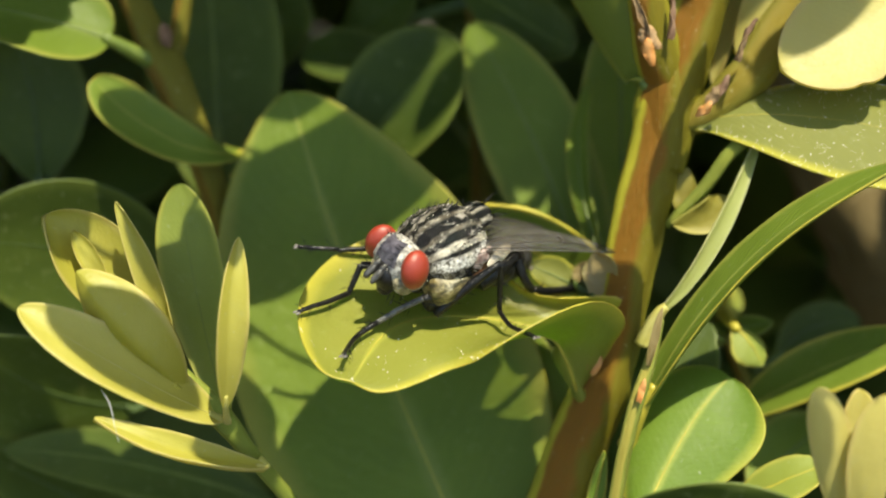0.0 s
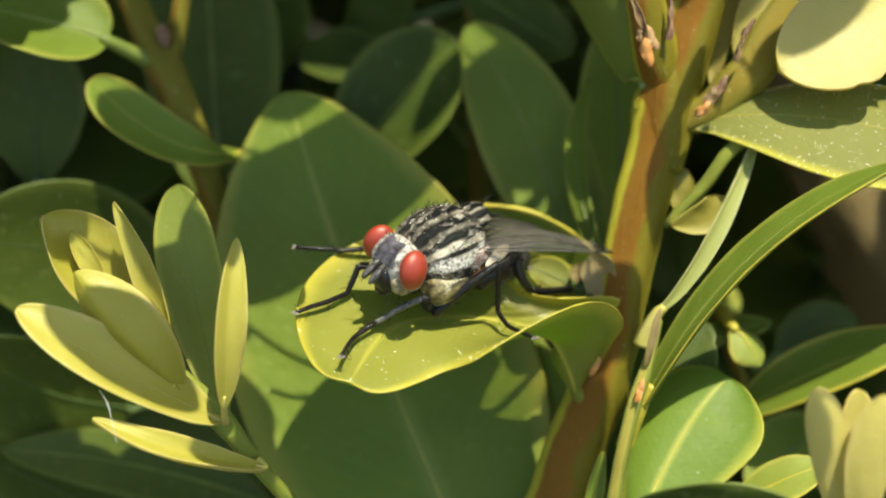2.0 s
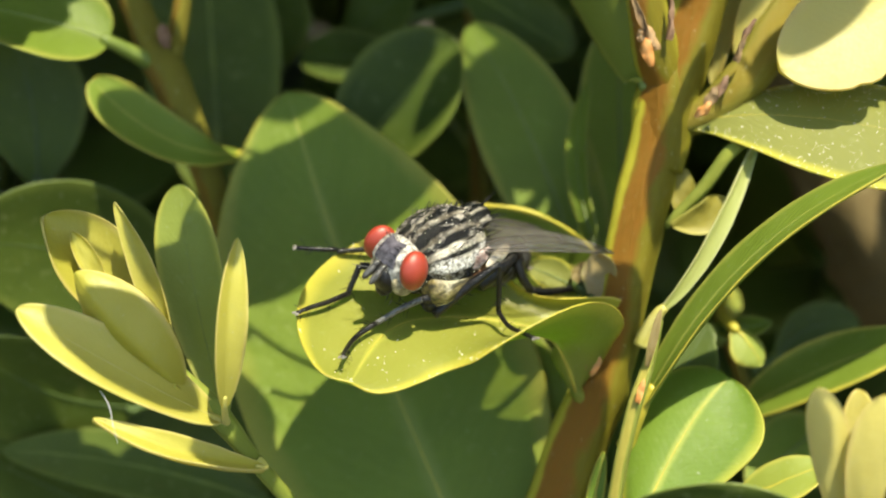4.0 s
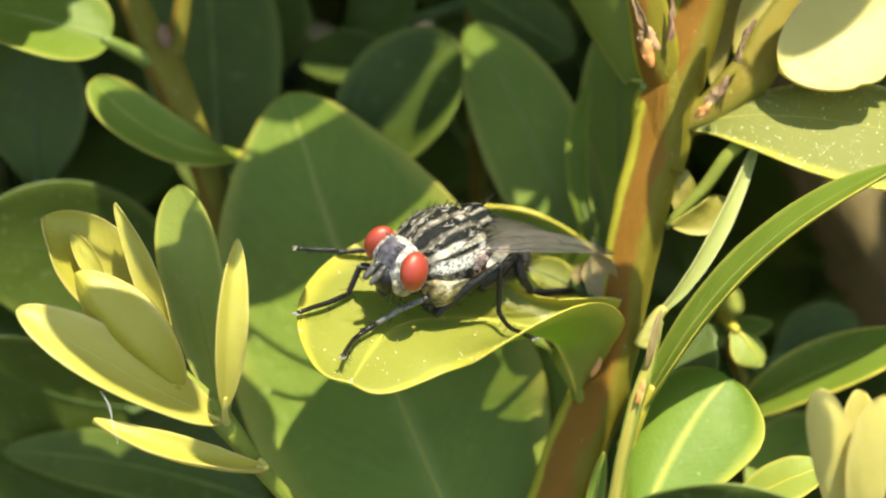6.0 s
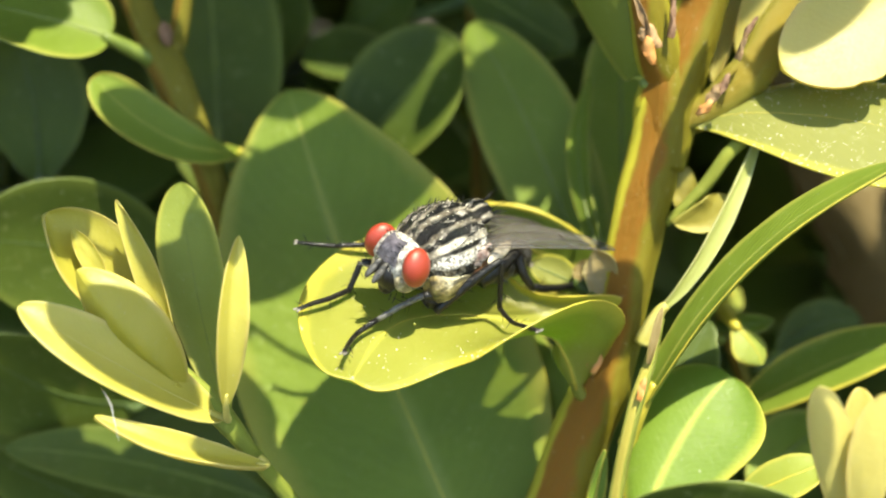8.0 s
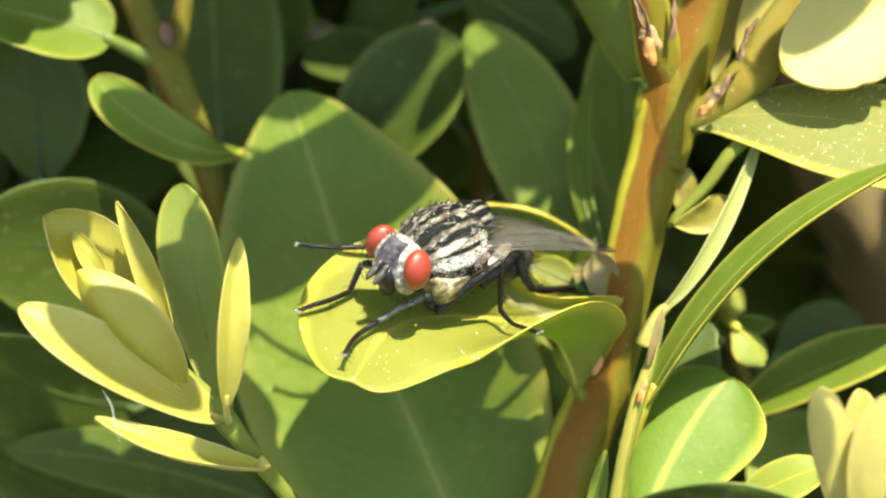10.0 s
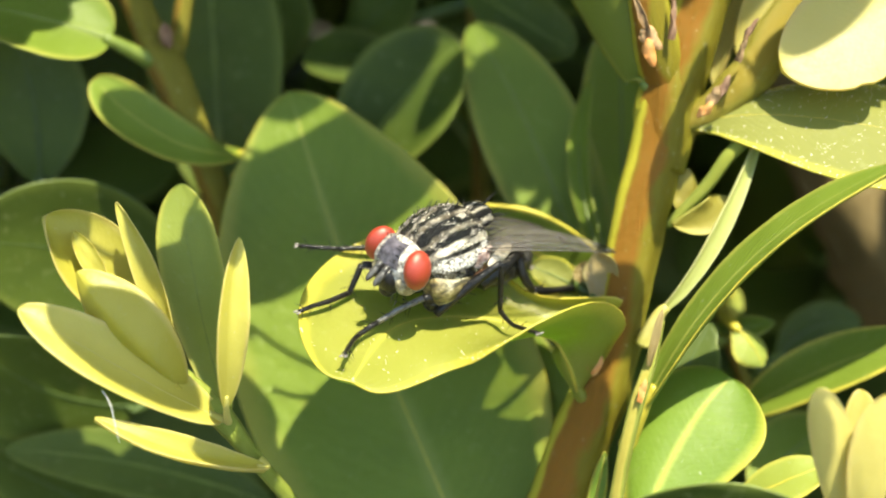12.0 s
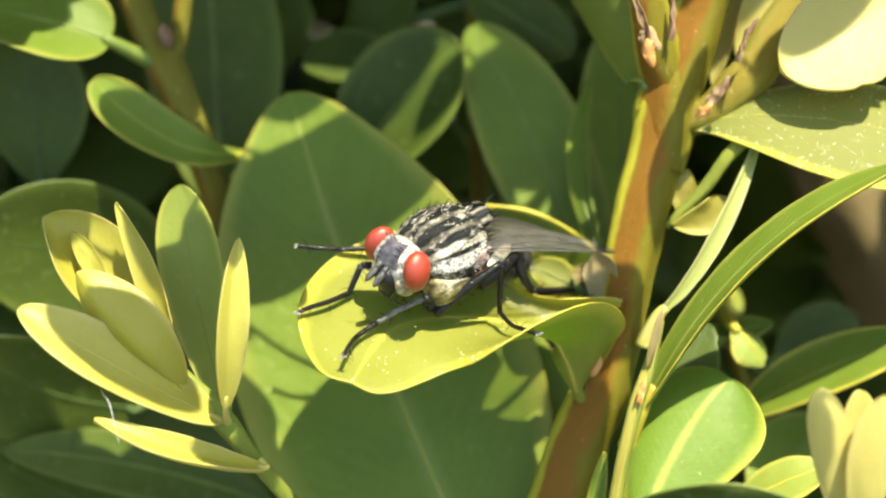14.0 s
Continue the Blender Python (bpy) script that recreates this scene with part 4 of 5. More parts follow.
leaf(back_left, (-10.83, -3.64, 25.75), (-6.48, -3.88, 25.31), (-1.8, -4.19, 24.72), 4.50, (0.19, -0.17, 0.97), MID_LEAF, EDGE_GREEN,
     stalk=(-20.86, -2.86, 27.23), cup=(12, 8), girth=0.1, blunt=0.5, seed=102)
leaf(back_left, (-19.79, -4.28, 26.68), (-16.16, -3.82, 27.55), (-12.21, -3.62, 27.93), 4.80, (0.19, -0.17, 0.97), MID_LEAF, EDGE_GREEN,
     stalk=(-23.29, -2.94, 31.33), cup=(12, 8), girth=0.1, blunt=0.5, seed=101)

back_mid = thing("box_sprig", (-5.21, 14.89, -10.34), "shaded box twig with dark leaves", "plant", "sprigs of the box shrub")
twig(back_mid, "stem", [(2.08, 26.74, 7.7), (2.27, 23.6, 1.79), (2.49, 19.2, -4.35), (2.24, 16.1, -10.18), (1.34, 13.14, -17.88), (0.79, 11.36, -25.52), (1.47, 13.29, -42.31), (3.47, 19.29, -87.31), (11.34, 43.14, -210), (11.34, 43.14, -354)],
     [0.52, 0.59, 0.62, 0.66, 0.74, 0.74, 0.82, 0.97, 1.26, 1.63], BACK_TWIG, label="thin olive stem")
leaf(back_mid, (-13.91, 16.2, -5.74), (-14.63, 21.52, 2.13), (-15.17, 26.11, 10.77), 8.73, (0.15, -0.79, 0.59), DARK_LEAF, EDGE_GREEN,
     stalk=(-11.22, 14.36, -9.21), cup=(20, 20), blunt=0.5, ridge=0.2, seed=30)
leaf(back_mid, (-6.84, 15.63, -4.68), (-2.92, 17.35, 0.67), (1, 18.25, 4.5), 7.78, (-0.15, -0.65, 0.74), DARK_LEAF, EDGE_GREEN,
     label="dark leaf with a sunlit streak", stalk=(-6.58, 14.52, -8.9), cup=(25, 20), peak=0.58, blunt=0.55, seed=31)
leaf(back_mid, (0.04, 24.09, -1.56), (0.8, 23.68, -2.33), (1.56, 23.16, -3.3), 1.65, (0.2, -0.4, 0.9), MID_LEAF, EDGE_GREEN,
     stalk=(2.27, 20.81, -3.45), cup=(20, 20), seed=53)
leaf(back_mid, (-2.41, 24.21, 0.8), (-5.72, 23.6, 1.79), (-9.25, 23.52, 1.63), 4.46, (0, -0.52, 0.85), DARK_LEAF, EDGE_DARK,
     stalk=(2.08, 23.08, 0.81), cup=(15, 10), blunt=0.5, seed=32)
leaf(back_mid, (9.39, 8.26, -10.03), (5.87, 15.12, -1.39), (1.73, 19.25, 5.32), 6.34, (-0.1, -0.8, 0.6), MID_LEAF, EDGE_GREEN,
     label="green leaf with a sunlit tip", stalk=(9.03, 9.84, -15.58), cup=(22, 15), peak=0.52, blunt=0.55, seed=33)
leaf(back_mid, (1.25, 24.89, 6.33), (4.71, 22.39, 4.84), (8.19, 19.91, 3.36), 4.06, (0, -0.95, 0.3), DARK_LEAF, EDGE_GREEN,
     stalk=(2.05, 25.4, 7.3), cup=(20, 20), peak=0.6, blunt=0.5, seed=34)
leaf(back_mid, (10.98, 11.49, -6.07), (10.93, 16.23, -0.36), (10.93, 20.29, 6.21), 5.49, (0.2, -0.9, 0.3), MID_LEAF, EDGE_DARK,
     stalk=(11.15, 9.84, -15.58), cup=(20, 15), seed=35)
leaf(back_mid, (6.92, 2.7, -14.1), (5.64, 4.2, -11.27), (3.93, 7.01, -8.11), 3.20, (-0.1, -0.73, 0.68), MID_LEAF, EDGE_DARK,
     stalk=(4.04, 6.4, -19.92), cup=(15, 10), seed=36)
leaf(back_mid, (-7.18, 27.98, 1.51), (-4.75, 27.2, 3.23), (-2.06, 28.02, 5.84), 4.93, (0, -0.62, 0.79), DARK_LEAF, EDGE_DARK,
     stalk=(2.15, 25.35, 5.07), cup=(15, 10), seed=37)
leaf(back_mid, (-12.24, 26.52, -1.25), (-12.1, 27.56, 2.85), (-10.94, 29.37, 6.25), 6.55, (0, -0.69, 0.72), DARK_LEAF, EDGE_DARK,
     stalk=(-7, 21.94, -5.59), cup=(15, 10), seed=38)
# unseen leaves added to cast shade; two leave a slit for the lit streak
leaf(back_mid, (10.6, 10.51, 45.98), (12.15, 8.95, 43.46), (14.54, 6.5, 39.28), 4.60, (0.19, -0.17, 0.97), MID_LEAF, EDGE_GREEN,
     stalk=(5.57, 11.99, 47.47), cup=(12, 8), girth=0.1, blunt=0.4, seed=112)
leaf(back_mid, (5.66, 9.05, 35.71), (7.76, 10.15, 38.84), (9.31, 10.65, 41.48), 2.20, (0.19, -0.17, 0.97), MID_LEAF, EDGE_GREEN,
     stalk=(11.82, 12.82, 41.74), cup=(12, 8), girth=0.1, blunt=0.45, seed=111)
leaf(back_mid, (0.93, 9.55, 36.64), (3.22, 11.24, 40.46), (7.42, 11.58, 43.24), 4.20, (0.19, -0.17, 0.97), MID_LEAF, EDGE_GREEN,
     stalk=(-2.3, 12.82, 41.74), cup=(12, 8), girth=0.1, blunt=0.45, seed=110)

back_right = thing("box_sprig", (19.1, 4.96, -20.5), "shaded box twig with leaves lit at their rims", "plant", "sprigs of the box shrub")
twig(back_right, "stem", [(16.87, 10.44, -10.18), (18.41, 8.51, -13.82), (19.79, 6.57, -17.46), (20.48, 4.47, -21.41), (21.24, 2.15, -28.77), (22.69, 3.76, -45.39), (24.69, 9.76, -90.39), (30.48, 34.47, -210), (30.48, 34.47, -354)],
     [0.34, 0.38, 0.41, 0.48, 0.48, 0.53, 0.63, 0.82, 1.06], BACK_TWIG, label="thin olive stem")
leaf(back_right, (16.61, 4.24, -13.33), (21.18, 3.89, -9.72), (26.53, 3.15, -6.85), 3.58, (0, -0.3, 0.95), MID_LEAF, EDGE_YELLOW,
     label="green leaf with bright lower margin", stalk=(18.59, 7.38, -15.95), cup=(25, 15), rim=0.1, ridge=0.02, seed=39)
leaf(back_right, (20.96, 11, -13.4), (23.15, 11.82, -11.84), (26.14, 11.96, -11.59), 2.87, (0, -0.8, 0.5), DARK_LEAF, EDGE_DARK,
     stalk=(18.76, 8.99, -12.91), cup=(20, 10), seed=40)
leaf(back_right, (14.99, 5.43, -8.08), (16.75, 5.52, -7.95), (18.67, 5.69, -7.68), 1.67, (0, -0.15, 0.99), MID_LEAF, EDGE_GREEN,
     stalk=(16.87, 9.8, -11.4), cup=(10, 10), seed=41)
leaf(back_right, (16.08, 4.27, -7.10), (16.95, 3.36, -7.78), (17.50, 2.85, -8.76), 2.45, (0.2, -0.4, 0.9), FRESH_LEAF, EDGE_YELLOW,
     stalk=(16.91, 8.73, -9.15), cup=(-40, -40), seed=42)
leaf(back_right, (17.85, 13.07, -9.51), (18.21, 12.65, -10.28), (18.49, 12.22, -11.09), 0.97, (0.2, -0.4, 0.9), FRESH_LEAF, EDGE_YELLOW,
     stalk=(17.33, 10.71, -10.75), cup=(20, 20), seed=54)
leaf(back_right, (17.74, 2.28, -17), (20.3, 4.16, -15.61), (22.61, 4.93, -14.16), 4.29, (0, -0.42, 0.91), MID_LEAF, EDGE_GREEN,
     stalk=(19.52, 4.49, -19.24), cup=(10, 10), seed=43)
leaf(back_right, (14.8, -3.65, -13.26), (17.15, -3.83, -11.46), (19.75, -3.36, -10.57), 2.59, (0, -0.15, 0.99), FRESH_LEAF, EDGE_YELLOW,
     stalk=(19.04, 1.06, -19.3), cup=(10, 10), seed=44)
# added leaf out of view, there only to shade a leaf below
leaf(back_right, (28.79, 3.53, 26.85), (31.26, 4.49, 28.65), (34.79, 4.69, 29.03), 4.50, (0.19, -0.17, 0.97), MID_LEAF, EDGE_GREEN,
     stalk=(26.32, 2.54, 24.98), cup=(12, 8), girth=0.1, blunt=0.45, seed=108)

bud_right = thing("box_sprig", (17.95, -11.41, -8.67), "pale yellow young shoot tip with upright leaves", "plant", "sprigs of the box shrub")
twig(bud_right, "stem", [(18.08, -11.05, -8.01), (18.37, -11.5, -9.91), (19.13, -11.58, -13.25), (20.25, -11.69, -21.12), (21.92, -7.76, -38.05), (23.92, 0.24, -83.05), (29.13, 28.42, -210), (29.13, 28.42, -354)],
     [0.35, 0.40, 0.47, 0.47, 0.51, 0.61, 0.80, 1.03], GREEN_TWIG, label="pale green stem")
leaf(bud_right, (17.75, -11.17, -8.23), (17, -10.21, -4.3), (16.39, -9.01, -2.04), 1.82, (-0.2, -0.78, 0.59), PALE_LEAF, EDGE_PALE,
     stalk=(18.08, -11.41, -8.67), cup=(-30, -30), peak=0.55, blunt=0.5, ridge=0, rim=0.012, thick=0.4, seed=45)
leaf(bud_right, (18.32, -10.78, -8.57), (18.62, -9.12, -5.44), (18.75, -7.81, -2.98), 1.82, (0.1, -0.73, 0.68), PALE_LEAF, EDGE_PALE,
     stalk=(18.08, -11.46, -8.78), cup=(30, 30), peak=0.6, blunt=0.5, ridge=0, rim=0.012, thick=0.4, seed=46)
leaf(bud_right, (18.23, -12.06, -7.77), (18.37, -11.25, -4.11), (19.1, -10, -1.76), 1.93, (-0.2, -0.75, 0.63), PALE_LEAF, EDGE_PALE,
     stalk=(18.15, -11.46, -8.78), cup=(-25, -25), peak=0.55, blunt=0.5, ridge=0, rim=0.012, thick=0.4, seed=47)
# unseen leaf added to put the left upright leaf partly in shade
leaf(bud_right, (21.3, -14.27, 26.85), (22.0, -15.14, 25.22), (22.6, -16, 23.59), 1.10, (0.19, -0.17, 0.97), MID_LEAF, EDGE_GREEN,
     stalk=(24.53, -15.21, 27.2), cup=(12, 8), girth=0.1, blunt=0.45, seed=114)

upper_right = thing("box_sprig", (21.21, 3.07, 14.3), "sunlit pale yellow leaves of a box twig", "plant", "sprigs of the box shrub")
twig(upper_right, "stem", [(15.03, 12.33, 14.68), (20.61, 10.29, 15.1), (27.96, 10.21, 12.82), (31.18, 5.96, 4.82), (29.69, -2.08, -3.91), (29.07, -5.44, -10.56), (30.7, -3.46, -26.75), (34.7, 4.54, -71.75), (49.69, 37.92, -210), (49.69, 37.92, -354)],
     [0.42, 0.46, 0.53, 0.58, 0.67, 0.67, 0.74, 0.87, 1.14, 1.47], GREEN_TWIG, label="green stem")
leaf(upper_right, (24.64, 8.2, 11.16), (21.3, 6.59, 9.2), (17.02, 5.37, 7.54), 5.75, (-0.1, -0.66, 0.75), PALE_LEAF, EDGE_PALE,
     label="pale yellow leaf with chewed margin", stalk=(27.96, 10.2, 12.79), cup=(40, 30), cup2=(15, 10), peak=0.6, blunt=0.5, bites=((0.5, -1, 0.05, 0.22), (0.4, -1, 0.035, 0.25), (0.7, -1, 0.03, 0.05)), ridge=0, rim=0.012, thick=0.4, seed=48)
leaf(upper_right, (16.24, 13.87, 12.24), (15.68, 11.99, 8.7), (14.76, 9.96, 4.88), 1.73, (-0.6, -0.52, 0.61), PALE_LEAF, EDGE_PALE,
     stalk=(15.63, 12.33, 14.68), cup=(30, 30), ridge=0, rim=0.012, thick=0.4, seed=49)
leaf(upper_right, (18.12, 12.72, 12.21), (17.06, 11.15, 9.26), (15.84, 9.8, 6.71), 1.82, (0.3, -0.48, 0.83), PALE_LEAF, EDGE_PALE,
     stalk=(18.02, 11.31, 14.89), cup=(30, 30), ridge=0, rim=0.012, thick=0.4, seed=50)
# unseen leaf added to shade the upper part of the chewed leaf
leaf(upper_right, (23.93, -0.51, 44.97), (26.07, 0.39, 46.65), (29.49, 1.3, 48.37), 2.70, (0.19, -0.17, 0.97), YOUNG_LEAF, EDGE_GREEN,
     stalk=(22.67, 4.47, 49.01), cup=(12, 8), girth=0.1, blunt=0.5, seed=92)

# ------------------------------------------------------------- shaded inside of the shrub
def foliage(name, label, count, box, seed, size=(9, 15), gaps=()):
    """Many small leaves in one mesh; with gaps, sheared sunward, none over spots to be lit."""
    rng = random.Random(seed)
    verts, faces, uvs = [], [], []
    for i in range(count):
        b = Vector([rng.uniform(lo, hi) for lo, hi in box])
        way = Vector((rng.uniform(-1, 1), rng.uniform(-0.7, 0.5), rng.uniform(-0.3, 1))).normalized()
        size_ = rng.uniform(*size)
        broad = rng.uniform(0.45, 0.6)
        face = Vector((rng.uniform(-0.5, 0.5), rng.uniform(-0.9, 0.1), rng.uniform(0.3, 1)))
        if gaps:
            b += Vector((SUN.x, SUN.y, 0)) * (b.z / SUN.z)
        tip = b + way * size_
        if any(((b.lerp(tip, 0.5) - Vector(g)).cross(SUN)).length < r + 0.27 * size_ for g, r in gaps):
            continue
        mid = b.lerp(tip, 0.5) + face.normalized() * size_ * 0.06
        v, f, u, *_ = leaf_shape(b, mid, tip, size_ * broad, face, cup=(20, 10), rows=6, cols=4, seed=i, blunt=0.5)
        n = len(verts)
        verts += v
        uvs += u
        faces += [tuple(k + n for k in q) for q in f]
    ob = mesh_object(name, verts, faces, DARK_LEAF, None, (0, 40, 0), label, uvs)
    return tagged(ob, category="foliage", kind="stuff")


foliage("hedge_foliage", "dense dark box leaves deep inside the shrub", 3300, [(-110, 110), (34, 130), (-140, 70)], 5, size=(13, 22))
# spots fitted to the camera's view to stay lit; the added canopy skips them
LIT_SPOTS = [((-22.86, 12.34, 6.17), 0.5), ((-20.16, 13.19, 6.71), 1.8), ((-26.06, 15.31, 1.11), -2.2), ((-23.96, 8.04, -1.92), -2), ((-11.34, 12.75, 0.54), 2.5), ((-9.36, 13.21, 1.41), 2.5), ((-7.05, 13.67, 2.29), 2), ((-4.68, 9, -4.38), 0), ((-1.28, 10.75, -2.16), 0), ((-9.16, 6.59, -7.85), 2), ((-10.06, 4.35, -10.98), 2), ((-7.82, 4.35, -10.98), 2), ((-2.99, 3.12, -12.25), 0), ((-0.31, 18.1, 3.15), 3.5), ((-1.53, 17.64, 1.86), 3.5), ((-2.92, 17.1, 0.21), 3.5), ((0.8, 23.68, -2.33), 0), ((1.66, 18.99, 4.83), -2.2), ((7.96, 21.17, 4.67), -1.5), ((14.1, 8.06, 5.58), 2), ((11.86, 8.06, 5.58), 2), ((10.96, 5.96, 1.62), 2), ((12.46, 9.33, 7.96), 1.5), ((14.97, 9.81, 7.8), 2), ((16.93, 10.24, 8.6), 1), ((19.87, 5.76, 7.64), 2), ((21.58, 6.43, 8.9), 2), ((18.16, 5.49, 7.14), 2), ((19.17, 4.62, 4.42), 2), ((21.69, 3.42, 4.31), 2), ((16.42, 5.08, 4.23), 2), ((17.91, 6.17, -9.69), 1), ((17.15, 9.27, -10.26), 1), ((18.21, 12.65, -10.28), 1), ((20.3, 4.31, -15.32), 0), ((21.02, 3.37, -10.7), 0), ((23.52, 3.27, -8.75), 0.5), ((27.52, 18.03, -8.7), 2), ((25.48, 19.25, -6.41), 2), ((24.36, 20.12, -4.77), 1), ((-0.67, -0.51, -0.96), 3), ((-3.88, -3.78, -2.84), 2), ((3.34, 0.97, -2.44), 2), ((7.78, 1.29, -3.96), 1), ((4.28, 8.01, -1.55), 1), ((6.17, 7.64, -2.24), 1)]
# unseen foliage added overhead to shade the twigs
foliage("upper_foliage", "unseen box leaves added overhead to shade the twigs", 950, [(-75, 75), (9.5, 80), (20, 60)], 8, size=(12, 18), gaps=LIT_SPOTS)
wood = thing("old_branch", (53.06, 35.14, -352), "grey-brown weathered woody branch", "branch")
twig(wood, "limb", [(23.16, 26.84, 1.48), (26.05, 23.76, -4.3), (29.52, 20.69, -10.08), (33.77, 18.28, -16.74), (43.06, 15.14, -29.04), (53.06, 35.14, -352)], [2.9, 3.1, 3.3, 3.5, 4.0, 5.0], WOOD, lumps=0.3, sides=20)


def bark_ridges():
    """Raised strips of old bark along the limb."""
    way = spline([(23.16, 26.84, 1.48), (26.05, 23.76, -4.3), (29.52, 20.69, -10.08), (33.77, 18.28, -16.74), (43.06, 15.14, -29.04)], 6)
    rng = random.Random(31)
    for i in range(7):
        turn = radians(-150 + 40 * i)
        out = Vector((0.75 * math.cos(turn), 0.9 * math.sin(turn), 0.45 * math.cos(turn)))
        a = rng.randrange(0, 6)
        b = a + rng.randrange(8, 16)
        pts = [p + out * (3.15 + 0.02 * k + 0.12 * noise.noise(p * 0.7 + Vector((i, 0, 0)))) for k, p in enumerate(way[a:b])]
        n = len(pts)
        v, f, u = tube(pts, [0.5 * math.sin(math.pi * (k + 0.6) / (n + 0.2)) * (0.7 + 0.5 * rng.random()) for k in range(n)], 8, lumps=0.4, seed=i)
        mesh_object("bark_ridge", v, f, WOOD, wood, pts[0], uvs=u)


bark_ridges()


# ------------------------------------------------------------- grains and thread
def silk_thread():
    pts = spline([(-15.7, -6.57, -3.84), (-15.2, -7.21, -4.18), (-14.94, -7.79, -4.86), (-14.84, -7.88, -5.87)], 6)
    v, f, u = tube(pts, 0.014, 5)
    tagged(mesh_object("silk_thread", v, f, THREAD, None, pts[0]), "fine white silk thread caught on a young leaf", "thread")


silk_thread()

HEAD = (2.75, 0.3, 0.6)

# ------------------------------------------------------------- the fly
def hair(root, way, length, radius=0.028, bend=0.25):
    """One tapering bristle."""
    r, w = Vector(root), Vector(way).normalized()
    drop = Vector((-0.6, 0, -0.5)) * bend * length
    pts = [r, r + w * length * 0.5 + drop * 0.2, r + w * length + drop]
    v, f, _ = tube(pts, [radius, radius * 0.75, radius * 0.15], 4)
    return v, f


def bristles(body, center, radii, count, length, name, parent, keep, seed):
    rng = random.Random(seed)
    pieces = []
    while len(pieces) < count:
        n = Vector((rng.uniform(-1, 1), rng.uniform(-1, 1), rng.uniform(-1, 1)))
        if n.length < 0.1 or not keep(n.normalized()):
            continue
        n.normalize()
        p = Vector(center) + Vector((n.x * radii[0], n.y * radii[1], n.z * radii[2])) * 0.97
        way = n + Vector((-0.7, 0, 0.25)) + Vector((rng.uniform(-0.2, 0.2), rng.uniform(-0.2, 0.2), 0))
        pieces.append(hair(p, way, length * rng.uniform(0.5, 1.2)))
    v, f = joined(*pieces)
    return tagged(mesh_object(name, v, f, BRISTLE, parent, center), kind="stuff")


def limb(name, points, radii, parent, origin, label="", hairs=10, seed=0, material=None):
    """A leg segment: a tapered tube set with short bristles."""
    rng = random.Random(seed)
    pts = spline(points, 5)
    rs = [v.x for v in spline([(r, 0, 0) for r in radii], 5)]
    v, f, _ = tube(pts, rs, 9, lumps=0.15, seed=seed)
    pieces = [(v, f)]
    for i in range(hairs):
        k = rng.randrange(1, len(pts) - 1)
        t = (pts[k + 1] - pts[k - 1]).normalized()
        out = t.cross(Vector((rng.uniform(-1, 1), rng.uniform(-1, 1), rng.uniform(-1, 1)))).normalized()
        pieces.append(hair(pts[k] + out * rs[k] * 0.8, out + t * 0.7, rng.uniform(0.25, 0.6), 0.02, 0.0))
    ob = mesh_object(name, v, f, material or LEG, parent, origin, label)
    v, f = joined(*pieces[1:])
    return ob, tagged(mesh_object("leg_bristles", v, f, BRISTLE, parent if name != "leg" else ob, origin), kind="stuff")


def fly_leg(fly, coxa, knee, ankle, toes, thick, seed, knee_bend=(0, 0, 0.0), skin=None):
    """femur > tibia, tarsus; returns the three."""
    c, k, a = Vector(coxa), Vector(knee), Vector(ankle)
    leg, _ = limb("leg", [c, c.lerp(k, 0.45) + Vector((0, 0, 0.12)), k], [thick, thick * 1.35, thick * 0.72], fly, c, hairs=12, seed=seed)
    tibia, tibia_hairs = limb("tibia", [k, k.lerp(a, 0.5) + Vector(knee_bend), a], [thick * 0.7, thick * 0.68, thick * 0.6], leg, k, hairs=12, seed=seed + 1, material=skin)
    pts = [a] + [Vector(t) for t in toes]
    n = len(pts)
    tarsus, tarsus_hairs = limb("tarsus", pts, [thick * (0.6 - 0.2 * i / n) for i in range(n)], leg, a, hairs=14, seed=seed + 2)
    end, way = pts[-1], (pts[-1] - pts[-2]).normalized()
    pads = []
    for s in (-1, 1):
        side = way.cross(Vector((0, 0, 1))).normalized() * s
        pads.append(blob(end + way * 0.1 + side * 0.1, (0.13, 0.08, 0.05), rings=6, sides=8))
        pads.append(hair(end + side * 0.04, way + side * 0.5 + Vector((0, 0, 0.2)), 0.3, 0.03, 0.1))
    v, f = joined(*pads)
    tarsus_pad = mesh_object("claw", v, f, PAD, leg, a, "pale foot pads with small claws")
    return leg, tibia, tibia_hairs, tarsus, tarsus_hairs, tarsus_pad


def wing_outline(u, length, width):
    """Half widths toward the front and hind edge at u (0 root, 1 tip)."""
    front = width * 0.10 * math.sin(math.pi * min(1.0, u * 0.97 + 0.03)) ** 0.55
    hind = width * 0.72 * max(0.0, math.sin(math.pi * (u * 0.93 + 0.06) ** 0.6)) ** 0.6
    return front, hind


